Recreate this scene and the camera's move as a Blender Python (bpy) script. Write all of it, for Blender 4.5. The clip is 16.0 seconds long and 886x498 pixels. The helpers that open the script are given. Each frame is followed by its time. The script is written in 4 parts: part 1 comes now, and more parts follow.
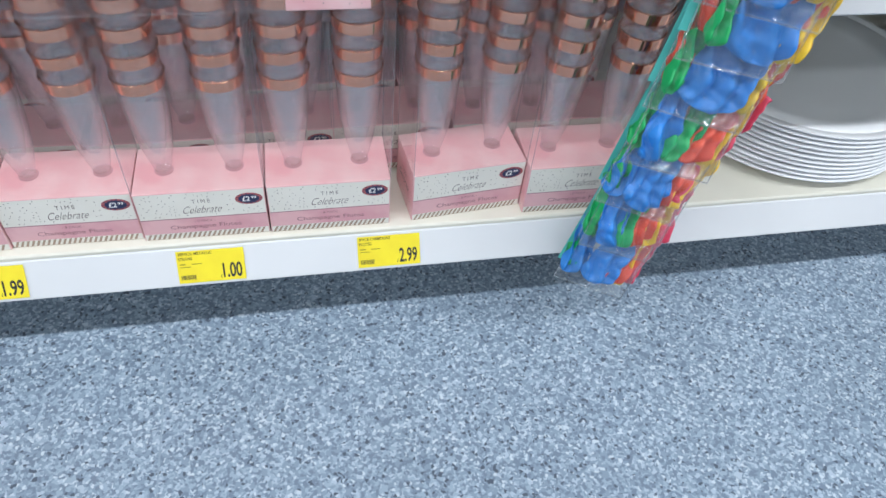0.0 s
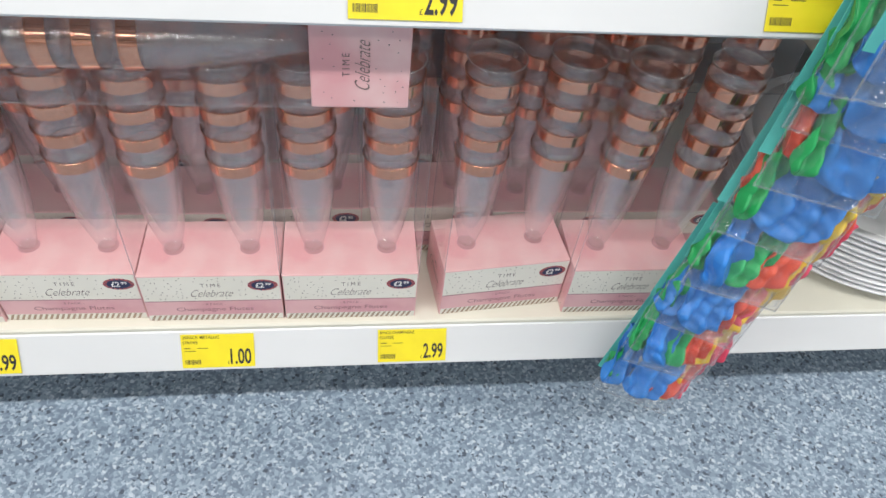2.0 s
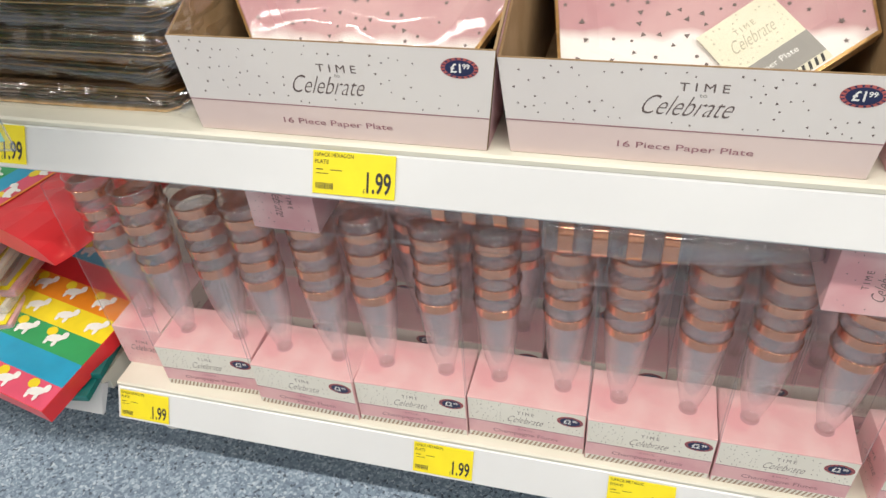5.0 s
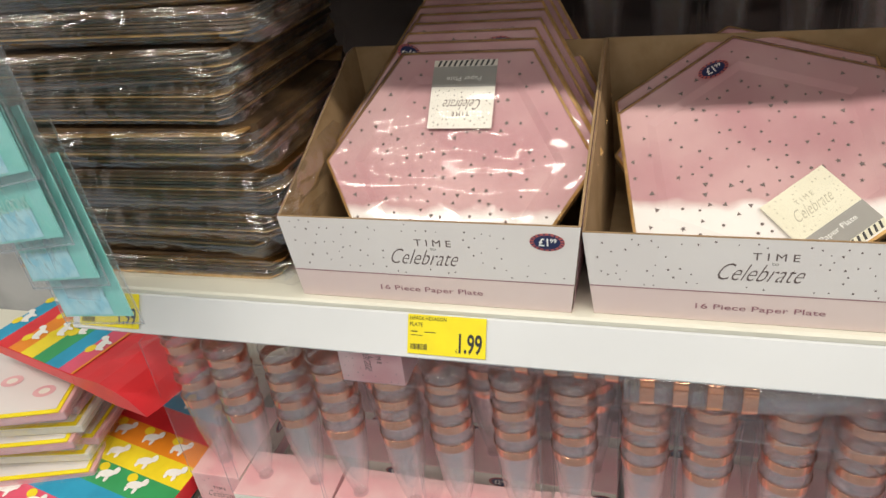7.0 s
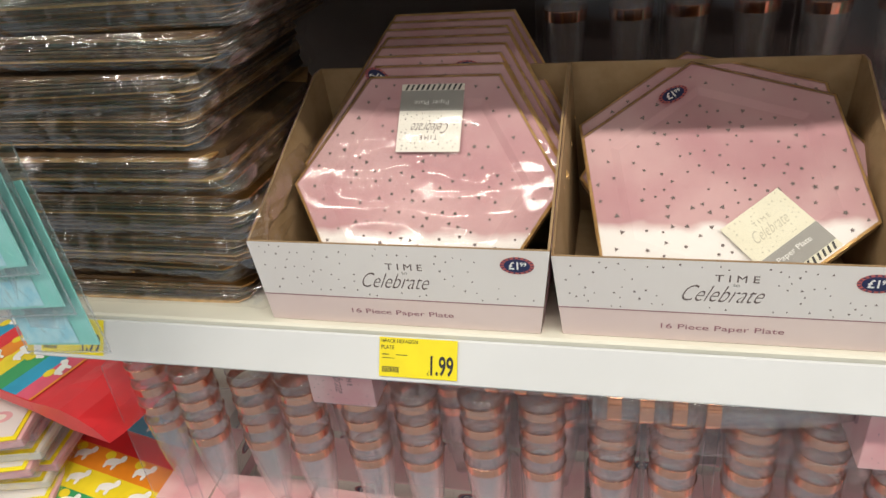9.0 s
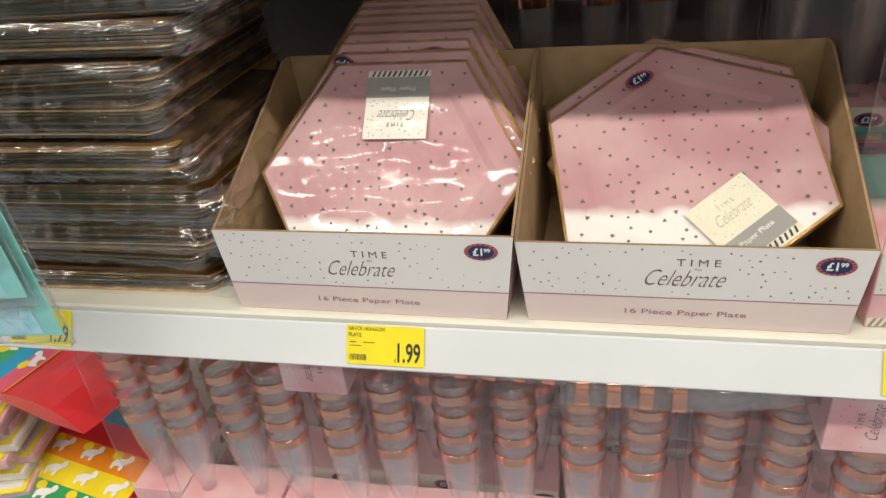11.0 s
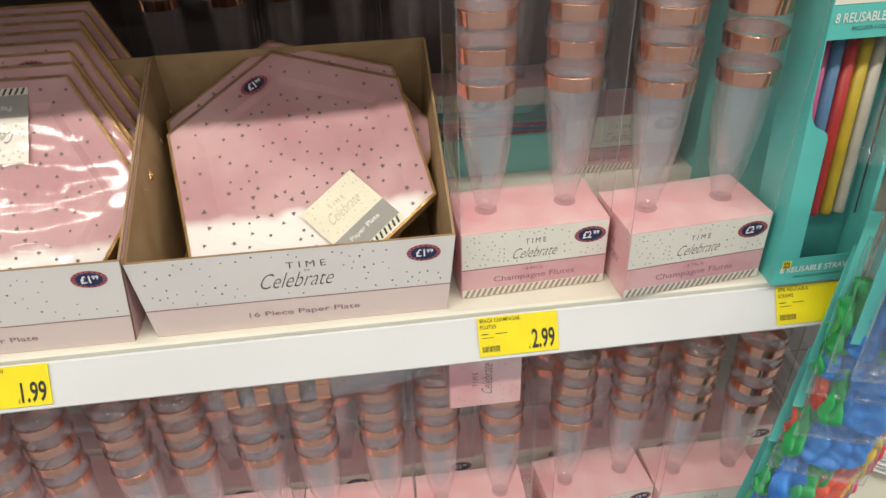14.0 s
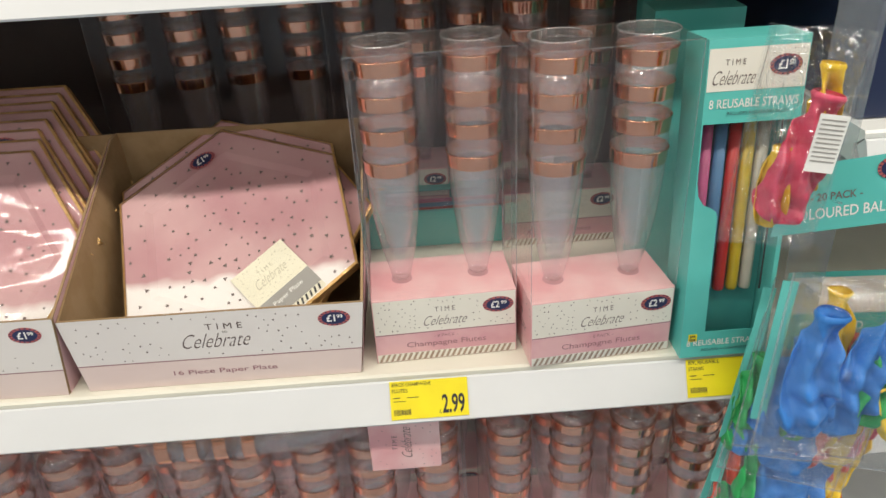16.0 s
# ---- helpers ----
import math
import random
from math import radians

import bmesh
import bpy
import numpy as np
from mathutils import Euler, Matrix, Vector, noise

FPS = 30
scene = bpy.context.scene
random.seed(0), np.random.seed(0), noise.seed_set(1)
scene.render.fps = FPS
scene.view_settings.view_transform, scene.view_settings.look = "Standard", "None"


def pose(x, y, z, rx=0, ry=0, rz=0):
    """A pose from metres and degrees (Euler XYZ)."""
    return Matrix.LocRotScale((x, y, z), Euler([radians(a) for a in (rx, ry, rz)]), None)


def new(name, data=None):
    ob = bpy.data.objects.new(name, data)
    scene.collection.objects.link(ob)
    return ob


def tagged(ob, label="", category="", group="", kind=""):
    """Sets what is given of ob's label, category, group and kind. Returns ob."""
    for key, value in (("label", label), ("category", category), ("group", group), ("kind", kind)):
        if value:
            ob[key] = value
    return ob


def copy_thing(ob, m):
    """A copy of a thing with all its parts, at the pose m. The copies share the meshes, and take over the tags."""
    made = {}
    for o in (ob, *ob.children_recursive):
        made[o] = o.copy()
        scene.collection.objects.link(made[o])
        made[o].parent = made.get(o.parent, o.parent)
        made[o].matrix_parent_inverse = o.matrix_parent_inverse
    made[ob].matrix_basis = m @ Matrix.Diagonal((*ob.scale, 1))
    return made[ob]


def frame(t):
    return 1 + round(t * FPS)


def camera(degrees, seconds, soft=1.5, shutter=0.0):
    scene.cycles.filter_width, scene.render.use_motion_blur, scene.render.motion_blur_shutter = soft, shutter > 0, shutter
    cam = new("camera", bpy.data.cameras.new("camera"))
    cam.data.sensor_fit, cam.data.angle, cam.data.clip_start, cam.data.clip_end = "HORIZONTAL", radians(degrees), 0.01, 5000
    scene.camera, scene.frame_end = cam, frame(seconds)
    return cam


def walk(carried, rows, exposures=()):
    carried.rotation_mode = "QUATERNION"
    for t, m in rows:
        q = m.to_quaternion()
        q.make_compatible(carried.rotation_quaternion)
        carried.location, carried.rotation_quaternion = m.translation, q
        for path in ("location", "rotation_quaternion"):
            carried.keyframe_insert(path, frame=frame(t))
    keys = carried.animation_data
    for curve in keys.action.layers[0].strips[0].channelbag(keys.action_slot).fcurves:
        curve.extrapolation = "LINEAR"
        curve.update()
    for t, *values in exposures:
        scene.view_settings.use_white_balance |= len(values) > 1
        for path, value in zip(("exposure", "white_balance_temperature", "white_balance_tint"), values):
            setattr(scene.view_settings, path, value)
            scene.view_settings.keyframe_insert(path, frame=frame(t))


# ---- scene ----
cam = camera(62.5, 16.0)
# seconds, place in metres, Euler angles in degrees
PATH = [
    (0.0, -0.1216, -0.5691, 0.7849, 41.54, -4.36, -10.24),
    (0.5, -0.1402, -0.5069, 0.7781, 39.67, -6.04, -8.00),
    (1.0, -0.1070, -0.4695, 0.7754, 38.81, -6.27, -5.82),
    (1.5, -0.0998, -0.4584, 0.7826, 40.36, -5.74, -5.58),
    (2.0, -0.1042, -0.4547, 0.7876, 42.24, -5.21, -5.53),
    (2.5, -0.1214, -0.4569, 0.7980, 43.41, -5.11, -3.29),
    (3.0, -0.1648, -0.4664, 0.8171, 44.35, -2.25, 2.66),
    (3.5, -0.2161, -0.4793, 0.8280, 46.12, 0.37, 8.20),
    (4.0, -0.2536, -0.4827, 0.8370, 47.66, 1.77, 12.56),
    (4.5, -0.2684, -0.4856, 0.8494, 49.34, 3.20, 14.08),
    (5.0, -0.2851, -0.4933, 0.8851, 50.59, 3.90, 14.49),
    (5.2, -0.2881, -0.4949, 0.8977, 51.47, 4.81, 14.77),
    (7.3, -0.3328, -0.5226, 0.9572, 59.80, 6.40, 15.01),
    (7.5, -0.3346, -0.5209, 0.9616, 59.67, 6.48, 14.73),
    (8.0, -0.3319, -0.5247, 0.9637, 60.38, 6.53, 14.54),
    (8.5, -0.3369, -0.5227, 0.9693, 60.12, 6.04, 13.40),
    (9.0, -0.3369, -0.5226, 0.9668, 59.77, 5.15, 12.09),
    (9.2, -0.3361, -0.5198, 0.9665, 59.51, 5.03, 11.75),
    (11.3, -0.3024, -0.5177, 0.9631, 58.53, 5.43, 11.09),
    (11.5, -0.2932, -0.5162, 0.9634, 58.29, 5.83, 10.65),
    (12.0, -0.2816, -0.5192, 0.9643, 57.50, 4.22, 6.57),
    (12.5, -0.2650, -0.5234, 0.9663, 56.60, 2.99, 2.79),
    (13.0, -0.2451, -0.5246, 0.9701, 55.75, 2.28, -0.97),
    (13.5, -0.2261, -0.5228, 0.9708, 55.39, 0.88, -4.58),
    (14.0, -0.1795, -0.5146, 0.9921, 55.31, 1.72, -7.07),
    (14.5, -0.1427, -0.5218, 0.9955, 56.99, 2.51, -7.06),
    (15.0, -0.1143, -0.5263, 1.0004, 57.99, 3.72, -6.60),
    (15.5, -0.0912, -0.5345, 1.0025, 58.84, 4.85, -5.98),
    (16.0, -0.0600, -0.5559, 1.0076, 60.75, 2.84, -3.20),
]
walk(cam, [(t, pose(*row)) for t, *row in PATH], exposures=[(0.0, 0.2, 5600, 8), (2.0, 0.2, 6150, 9), (5.0, 0.15, 6600, 9), (7.5, 0.0, 6750, 8), (16.0, 0.0, 6750, 8)])

# ---- light ----
world = bpy.data.worlds.new("world")
scene.world = world
world.use_nodes = True
world.node_tree.nodes["Background"].inputs[0].default_value = (0.9, 0.95, 1.0, 1)
world.node_tree.nodes["Background"].inputs[1].default_value = 0.15
scene.cycles.transparent_max_bounces = 24


def strip_lamp(x, y, z, length, width, watts):
    lamp = bpy.data.lights.new("strip_lamp", "AREA")
    lamp.shape, lamp.size, lamp.size_y, lamp.energy, lamp.color = "RECTANGLE", length, width, watts, (1.0, 0.95, 0.87)
    ob = new("strip_lamp", lamp)
    ob.matrix_world = pose(x, y, z)


for lx in (-3.4, -1.7, 0.0, 1.7, 3.4):
    strip_lamp(lx, -1.1, 3.0, 1.5, 0.12, 30)
    strip_lamp(lx, -2.5, 3.0, 1.5, 0.2, 9)
    strip_lamp(lx, -4.4, 3.0, 1.5, 0.12, 13)


# ---- materials ----
def material(name, base, rough=0.5, metal=0.0, second=None, scale=20.0, detail=4.0, bump=0.0, bump_scale=200.0, low=0.4, high=0.6, spec=0.5):
    m = bpy.data.materials.new(name)
    m.use_nodes = True
    nt = m.node_tree
    b = nt.nodes["Principled BSDF"]
    b.inputs["Roughness"].default_value, b.inputs["Metallic"].default_value = rough, metal
    b.inputs["Specular IOR Level"].default_value = spec
    tc = nt.nodes.new("ShaderNodeTexCoord")
    if second is None:
        second = tuple(c * 0.9 for c in base)
    n = nt.nodes.new("ShaderNodeTexNoise")
    n.inputs["Scale"].default_value, n.inputs["Detail"].default_value = scale, detail
    r = nt.nodes.new("ShaderNodeValToRGB")
    r.color_ramp.elements[0].position, r.color_ramp.elements[1].position = low, high
    r.color_ramp.elements[0].color, r.color_ramp.elements[1].color = (*base, 1), (*second, 1)
    nt.links.new(tc.outputs["Object"], n.inputs["Vector"])
    nt.links.new(n.outputs["Fac"], r.inputs["Fac"])
    nt.links.new(r.outputs["Color"], b.inputs["Base Color"])
    if bump:
        n2 = nt.nodes.new("ShaderNodeTexNoise")
        n2.inputs["Scale"].default_value = bump_scale
        bp = nt.nodes.new("ShaderNodeBump")
        bp.inputs["Strength"].default_value, bp.inputs["Distance"].default_value = bump, 0.002
        nt.links.new(tc.outputs["Object"], n2.inputs["Vector"])
        nt.links.new(n2.outputs["Fac"], bp.inputs["Height"])
        nt.links.new(bp.outputs["Normal"], b.inputs["Normal"])
    return m


def clear(name, tint, gloss=0.25, rough=0.06, milk=0.05, milk_colour=(0.8, 0.8, 0.85), bump=0.0, bump_scale=60.0, depth=0.004):
    """Thin clear plastic: see-through sheet, gloss that grows at a glancing angle, a little haze."""
    m = bpy.data.materials.new(name)
    m.use_nodes = True
    nt = m.node_tree
    nt.nodes.remove(nt.nodes["Principled BSDF"])
    out = nt.nodes["Material Output"]
    tr, gl, df = (nt.nodes.new("ShaderNodeBsdf" + k) for k in ("Transparent", "Glossy", "Diffuse"))
    tr.inputs[0].default_value = (*tint, 1)
    gl.inputs["Roughness"].default_value = rough
    df.inputs[0].default_value = (*milk_colour, 1)
    lw = nt.nodes.new("ShaderNodeLayerWeight")
    lw.inputs["Blend"].default_value = 0.5
    pw, ma = nt.nodes.new("ShaderNodeMath"), nt.nodes.new("ShaderNodeMath")
    pw.operation, ma.operation = "POWER", "MULTIPLY_ADD"
    pw.inputs[1].default_value, ma.inputs[1].default_value, ma.inputs[2].default_value = 5.0, 0.85, gloss
    nt.links.new(lw.outputs["Facing"], pw.inputs[0])
    nt.links.new(pw.outputs[0], ma.inputs[0])
    a, b = nt.nodes.new("ShaderNodeMixShader"), nt.nodes.new("ShaderNodeMixShader")
    a.inputs[0].default_value = milk
    nt.links.new(tr.outputs[0], a.inputs[1])
    tl, half = nt.nodes.new("ShaderNodeBsdfTranslucent"), nt.nodes.new("ShaderNodeMixShader")
    tl.inputs[0].default_value = (*milk_colour, 1)
    nt.links.new(df.outputs[0], half.inputs[1])
    nt.links.new(tl.outputs[0], half.inputs[2])
    nt.links.new(half.outputs[0], a.inputs[2])
    nt.links.new(ma.outputs[0], b.inputs[0])
    nt.links.new(a.outputs[0], b.inputs[1])
    nt.links.new(gl.outputs[0], b.inputs[2])
    nt.links.new(b.outputs[0], out.inputs["Surface"])
    if bump:
        tc, n2, bp = nt.nodes.new("ShaderNodeTexCoord"), nt.nodes.new("ShaderNodeTexNoise"), nt.nodes.new("ShaderNodeBump")
        n2.inputs["Scale"].default_value, n2.inputs["Detail"].default_value = bump_scale, 3
        n2.inputs["Distortion"].default_value = 1.5
        bp.inputs["Strength"].default_value, bp.inputs["Distance"].default_value = bump, depth
        nt.links.new(tc.outputs["Object"], n2.inputs["Vector"])
        nt.links.new(n2.outputs["Fac"], bp.inputs["Height"])
        nt.links.new(bp.outputs["Normal"], gl.inputs["Normal"])
    return m


def floor_material():
    """Blue-grey vinyl with fine dark and pale flecks."""
    m = material("speckled_vinyl", (0.2, 0.26, 0.33), 0.34, spec=0.4)
    nt = m.node_tree
    b = nt.nodes["Principled BSDF"]
    tc = nt.nodes.new("ShaderNodeTexCoord")
    warp = nt.nodes.new("ShaderNodeTexNoise")
    warp.inputs["Scale"].default_value = 160
    add = nt.nodes.new("ShaderNodeVectorMath")
    add.operation = "MULTIPLY_ADD"
    add.inputs[1].default_value = (0.006, 0.006, 0.006)
    nt.links.new(tc.outputs["Object"], warp.inputs["Vector"])
    nt.links.new(warp.outputs["Color"], add.inputs[0])
    nt.links.new(tc.outputs["Object"], add.inputs[2])
    v = nt.nodes.new("ShaderNodeTexVoronoi")
    v.inputs["Scale"].default_value = 300
    nt.links.new(add.outputs[0], v.inputs["Vector"])
    sep = nt.nodes.new("ShaderNodeSeparateColor")
    nt.links.new(v.outputs["Color"], sep.inputs[0])
    r = nt.nodes.new("ShaderNodeValToRGB")
    r.color_ramp.interpolation = "CONSTANT"
    e = r.color_ramp.elements
    e[0].position, e[0].color = 0.0, (0.1, 0.125, 0.17, 1)
    e[1].position, e[1].color = 0.05, (0.21, 0.27, 0.36, 1)
    for p, c in ((0.3, (0.28, 0.36, 0.46)), (0.58, (0.37, 0.46, 0.57)), (0.8, (0.48, 0.57, 0.68)), (0.94, (0.62, 0.7, 0.78))):
        k = e.new(p)
        k.color = (*c, 1)
    nt.links.new(sep.outputs[0], r.inputs["Fac"])
    big = nt.nodes.new("ShaderNodeTexNoise")
    big.inputs["Scale"].default_value = 6
    mx = nt.nodes.new("ShaderNodeMix")
    mx.data_type, mx.blend_type = "RGBA", "MULTIPLY"
    mx.inputs["Factor"].default_value = 0.25
    nt.links.new(tc.outputs["Object"], big.inputs["Vector"])
    nt.links.new(r.outputs["Color"], mx.inputs["A"])
    nt.links.new(big.outputs["Fac"], mx.inputs["B"])
    nt.links.new(mx.outputs["Result"], b.inputs["Base Color"])
    return m


def plate_material():
    """Pink watercolour print that fades to white along one side."""
    m = material("plate_print", (0.5, 0.27, 0.295), 0.45, second=(0.6, 0.38, 0.39), scale=9, spec=0.15)
    nt = m.node_tree
    b = nt.nodes["Principled BSDF"]
    src = b.inputs["Base Color"].links[0].from_socket
    tc = nt.nodes.new("ShaderNodeTexCoord")
    sp = nt.nodes.new("ShaderNodeSeparateXYZ")
    n = nt.nodes.new("ShaderNodeTexNoise")
    n.inputs["Scale"].default_value = 22
    s = nt.nodes.new("ShaderNodeMath")
    s.operation = "MULTIPLY_ADD"
    s.inputs[1].default_value = 0.035
    r = nt.nodes.new("ShaderNodeMapRange")
    r.inputs["From Min"].default_value, r.inputs["From Max"].default_value = -0.034, -0.024
    mx = nt.nodes.new("ShaderNodeMix")
    mx.data_type = "RGBA"
    mx.inputs["A"].default_value = (0.86, 0.82, 0.8, 1)
    nt.links.new(tc.outputs["Object"], sp.inputs[0])
    nt.links.new(tc.outputs["Object"], n.inputs["Vector"])
    nt.links.new(n.outputs["Fac"], s.inputs[0])
    nt.links.new(sp.outputs["Y"], s.inputs[2])
    nt.links.new(s.outputs[0], r.inputs["Value"])
    nt.links.new(r.outputs[0], mx.inputs["Factor"])
    nt.links.new(src, mx.inputs["B"])
    nt.links.new(mx.outputs["Result"], b.inputs["Base Color"])
    return m


WHITE_METAL = material("white_enamel", (0.82, 0.82, 0.8), 0.35, second=(0.77, 0.77, 0.74), scale=6)
CREAM_METAL = material("cream_enamel", (0.74, 0.72, 0.63), 0.4, second=(0.69, 0.67, 0.58), scale=8)
RAIL = material("white_rail_plastic", (0.7, 0.71, 0.73), 0.25, second=(0.67, 0.68, 0.7), scale=5)
BACK = material("dark_back_panel", (0.1, 0.08, 0.08), 0.5, second=(0.125, 0.1, 0.1), scale=7)
GREY_BACK = material("grey_back_panel", (0.4, 0.41, 0.43), 0.5, second=(0.26, 0.27, 0.29), scale=5)
NAVY = material("navy_panel", (0.012, 0.022, 0.07), 0.45, scale=8)
FLOOR = floor_material()
SEAM = material("floor_seam", (0.3, 0.37, 0.46), 0.6, scale=60)
CEILING = material("ceiling_board", (0.4, 0.4, 0.39), 0.9, scale=3, bump=0.2)
# Dark and pale patches made up for the foil and plastic to reflect.
FAR = material("far_reflection_patches", (0.1, 0.09, 0.09), 0.6, second=(0.85, 0.83, 0.8), scale=1.6, low=0.42, high=0.5)
YELLOW = material("yellow_ticket_card", (0.88, 0.74, 0.02), 0.45, second=(0.84, 0.69, 0.02), scale=30)
INK = material("black_ink", (0.03, 0.03, 0.035), 0.6, scale=80)
STRIPE = material("bronze_stripe_print", (0.42, 0.32, 0.25), 0.35, 0.6, scale=60)
GREY_INK = material("grey_ink", (0.17, 0.13, 0.125), 0.5, scale=80)
PINK_INK = material("dusky_pink_ink", (0.36, 0.17, 0.2), 0.5, scale=80)
PINK = material("pink_watercolour_card", (0.72, 0.36, 0.385), 0.42, second=(0.8, 0.55, 0.55), scale=16, low=0.35, high=0.62)
PINK_LOW = material("rose_print", (0.66, 0.34, 0.38), 0.42, second=(0.74, 0.44, 0.46), scale=20)
CREAM = material("cream_print", (0.8, 0.77, 0.7), 0.45, second=(0.76, 0.73, 0.66), scale=12)
TRAY_WHITE = material("tray_white_print", (0.72, 0.685, 0.67), 0.45, second=(0.69, 0.65, 0.64), scale=5)
TRAY_PINK = material("tray_pale_pink_print", (0.72, 0.59, 0.56), 0.45, second=(0.68, 0.54, 0.52), scale=6)
TRAY_SIDE = material("tray_side_pink", (0.66, 0.42, 0.45), 0.45, second=(0.72, 0.5, 0.52), scale=9)
KRAFT = material("kraft_board", (0.36, 0.24, 0.13), 0.75, second=(0.31, 0.2, 0.1), scale=40, bump=0.25)
COPPER = material("rose_gold_foil", (0.84, 0.43, 0.29), 0.12, 1.0, second=(0.78, 0.37, 0.24), scale=30, bump=0.08, bump_scale=90)
GOLD = material("gold_foil_edge", (0.8, 0.52, 0.22), 0.3, 0.65, second=(0.6, 0.35, 0.12), scale=70, bump=0.4, bump_scale=300)
BRONZE = material("bronze_foil_card", (0.36, 0.19, 0.06), 0.32, 0.9, second=(0.2, 0.1, 0.03), scale=14, bump=0.5, bump_scale=60)
AMBER = material("amber_foil_rim", (0.5, 0.2, 0.04), 0.35, 0.4, second=(0.34, 0.12, 0.02), scale=18, bump=0.3, bump_scale=60)
# Brown board, darkened further for shade under the shelf above and between sheets.
BROWN = material("brown_board_shaded", (0.11, 0.066, 0.032), 0.5, second=(0.06, 0.036, 0.02), scale=30, bump=0.3)
BADGE_NAVY = material("badge_navy", (0.015, 0.022, 0.085), 0.4, scale=60)
BADGE_RED = material("badge_red", (0.5, 0.12, 0.11), 0.4, scale=60)
TICKET_INK = material("olive_ticket_ink", (0.1, 0.085, 0.02), 0.6, scale=80)
# Ink washed out to paint the film's glare over one insert card.
GLARE_INK = material("glare_faded_print", (0.52, 0.49, 0.38), 0.5, scale=80)
PALE_CARD = material("pale_cream_card", (0.8, 0.77, 0.62), 0.45, second=(0.76, 0.73, 0.58), scale=20)
# The base pink darkened, for the shade where each cup tip sits.
HOLE_SHADE = material("hole_shade_pink", (0.5, 0.26, 0.28), 0.6, scale=60)
PAPER = material("white_paper", (0.84, 0.84, 0.82), 0.5, scale=40)
CARD_GREY = material("card_grey_print", (0.34, 0.33, 0.31), 0.5, scale=30)
PLATE_FACE = plate_material()
TEAL = material("teal_card", (0.09, 0.5, 0.46), 0.4, second=(0.13, 0.56, 0.52), scale=8)
TEAL_INK = material("pale_teal_ink", (0.4, 0.68, 0.64), 0.45, scale=20)
TEAL_PALE = material("pale_teal_card", (0.2, 0.56, 0.52), 0.35, second=(0.28, 0.62, 0.6), scale=22)
TEAL_BLUE = material("pale_blue_print", (0.25, 0.55, 0.68), 0.35, second=(0.4, 0.66, 0.74), scale=60)
# The teal card again, darkened for the shade inside the straw box.
TEAL_SHADED = material("teal_card_shaded", (0.05, 0.3, 0.29), 0.5, scale=12)
CHINA = material("white_plastic_platter", (0.83, 0.84, 0.86), 0.25, second=(0.79, 0.8, 0.82), scale=6)
BALLOON = {k: material(k + "_latex", c, 0.5, second=tuple(v * 0.75 for v in c), scale=26, bump=0.8, bump_scale=70)
           for k, c in (("blue", (0.04, 0.23, 0.68)), ("green", (0.03, 0.42, 0.12)), ("red", (0.75, 0.09, 0.04)), ("yellow", (0.88, 0.6, 0.03)), ("pink", (0.72, 0.08, 0.16)))}
# Straw colours are toned down for the shade behind the box window.
STRAW = {k: material(k + "_straw", c, 0.3, second=tuple(v * 0.8 for v in c), scale=40) for k, c in
         (("pink", (0.5, 0.1, 0.24)), ("blue", (0.08, 0.2, 0.38)), ("red", (0.48, 0.02, 0.02)), ("yellow", (0.55, 0.4, 0.02)), ("white", (0.5, 0.47, 0.4)))}
BAG = {k: material(k + "_bag_print", c, 0.3, second=tuple(v * 0.88 for v in c), scale=18) for k, c in
       (("red", (0.72, 0.03, 0.04)), ("orange", (0.85, 0.27, 0.02)), ("yellow", (0.88, 0.7, 0.03)), ("green", (0.04, 0.35, 0.12)),
        ("blue", (0.02, 0.33, 0.55)), ("rose", (0.75, 0.1, 0.18)), ("dark_green", (0.01, 0.16, 0.15)))}
CUP = clear("clear_cup_plastic", (0.982, 0.978, 0.985), 0.16, 0.05, 0.09, (0.95, 0.86, 0.89), 0.2, 120)
SLEEVE = clear("clear_sleeve_plastic", (0.99, 0.985, 0.985), 0.035, 0.04, 0.018, (0.85, 0.72, 0.75), 0.35, 14)
FILM = clear("crinkled_film", (0.97, 0.965, 0.96), 0.18, 0.05, 0.015, (0.8, 0.77, 0.74), 0.5, 70, 0.004)
BAG_FILM = clear("bag_film", (0.985, 0.985, 0.985), 0.1, 0.035, 0.006, (0.85, 0.85, 0.85), 0.4, 40, 0.004)
SHRINK = clear("shrink_film", (0.985, 0.98, 0.98), 0.026, 0.012, 0.03, (0.85, 0.82, 0.8), 0.0, 20)
STRIP = clear("clip_strip_plastic", (0.93, 0.94, 0.95), 0.06, 0.15, 0.15, (0.7, 0.73, 0.76), 0.2, 30)
# Extra milk whitens the cup rims in place of their bright highlights.
RIM = clear("rim_highlight_plastic", (0.95, 0.95, 0.96), 0.3, 0.08, 0.22, (0.9, 0.88, 0.9))
CLEAR = {"rim_highlight_plastic", "bag_film", "clear_cup_plastic", "clear_sleeve_plastic", "crinkled_film", "shrink_film", "clip_strip_plastic"}


# ---- builders ----
def mesh_of(name, bm, mat, smooth=False):
    me = bpy.data.meshes.new(name)
    bm.to_mesh(me)
    bm.free()
    me.materials.append(mat)
    if smooth:
        me.shade_smooth()
    return me


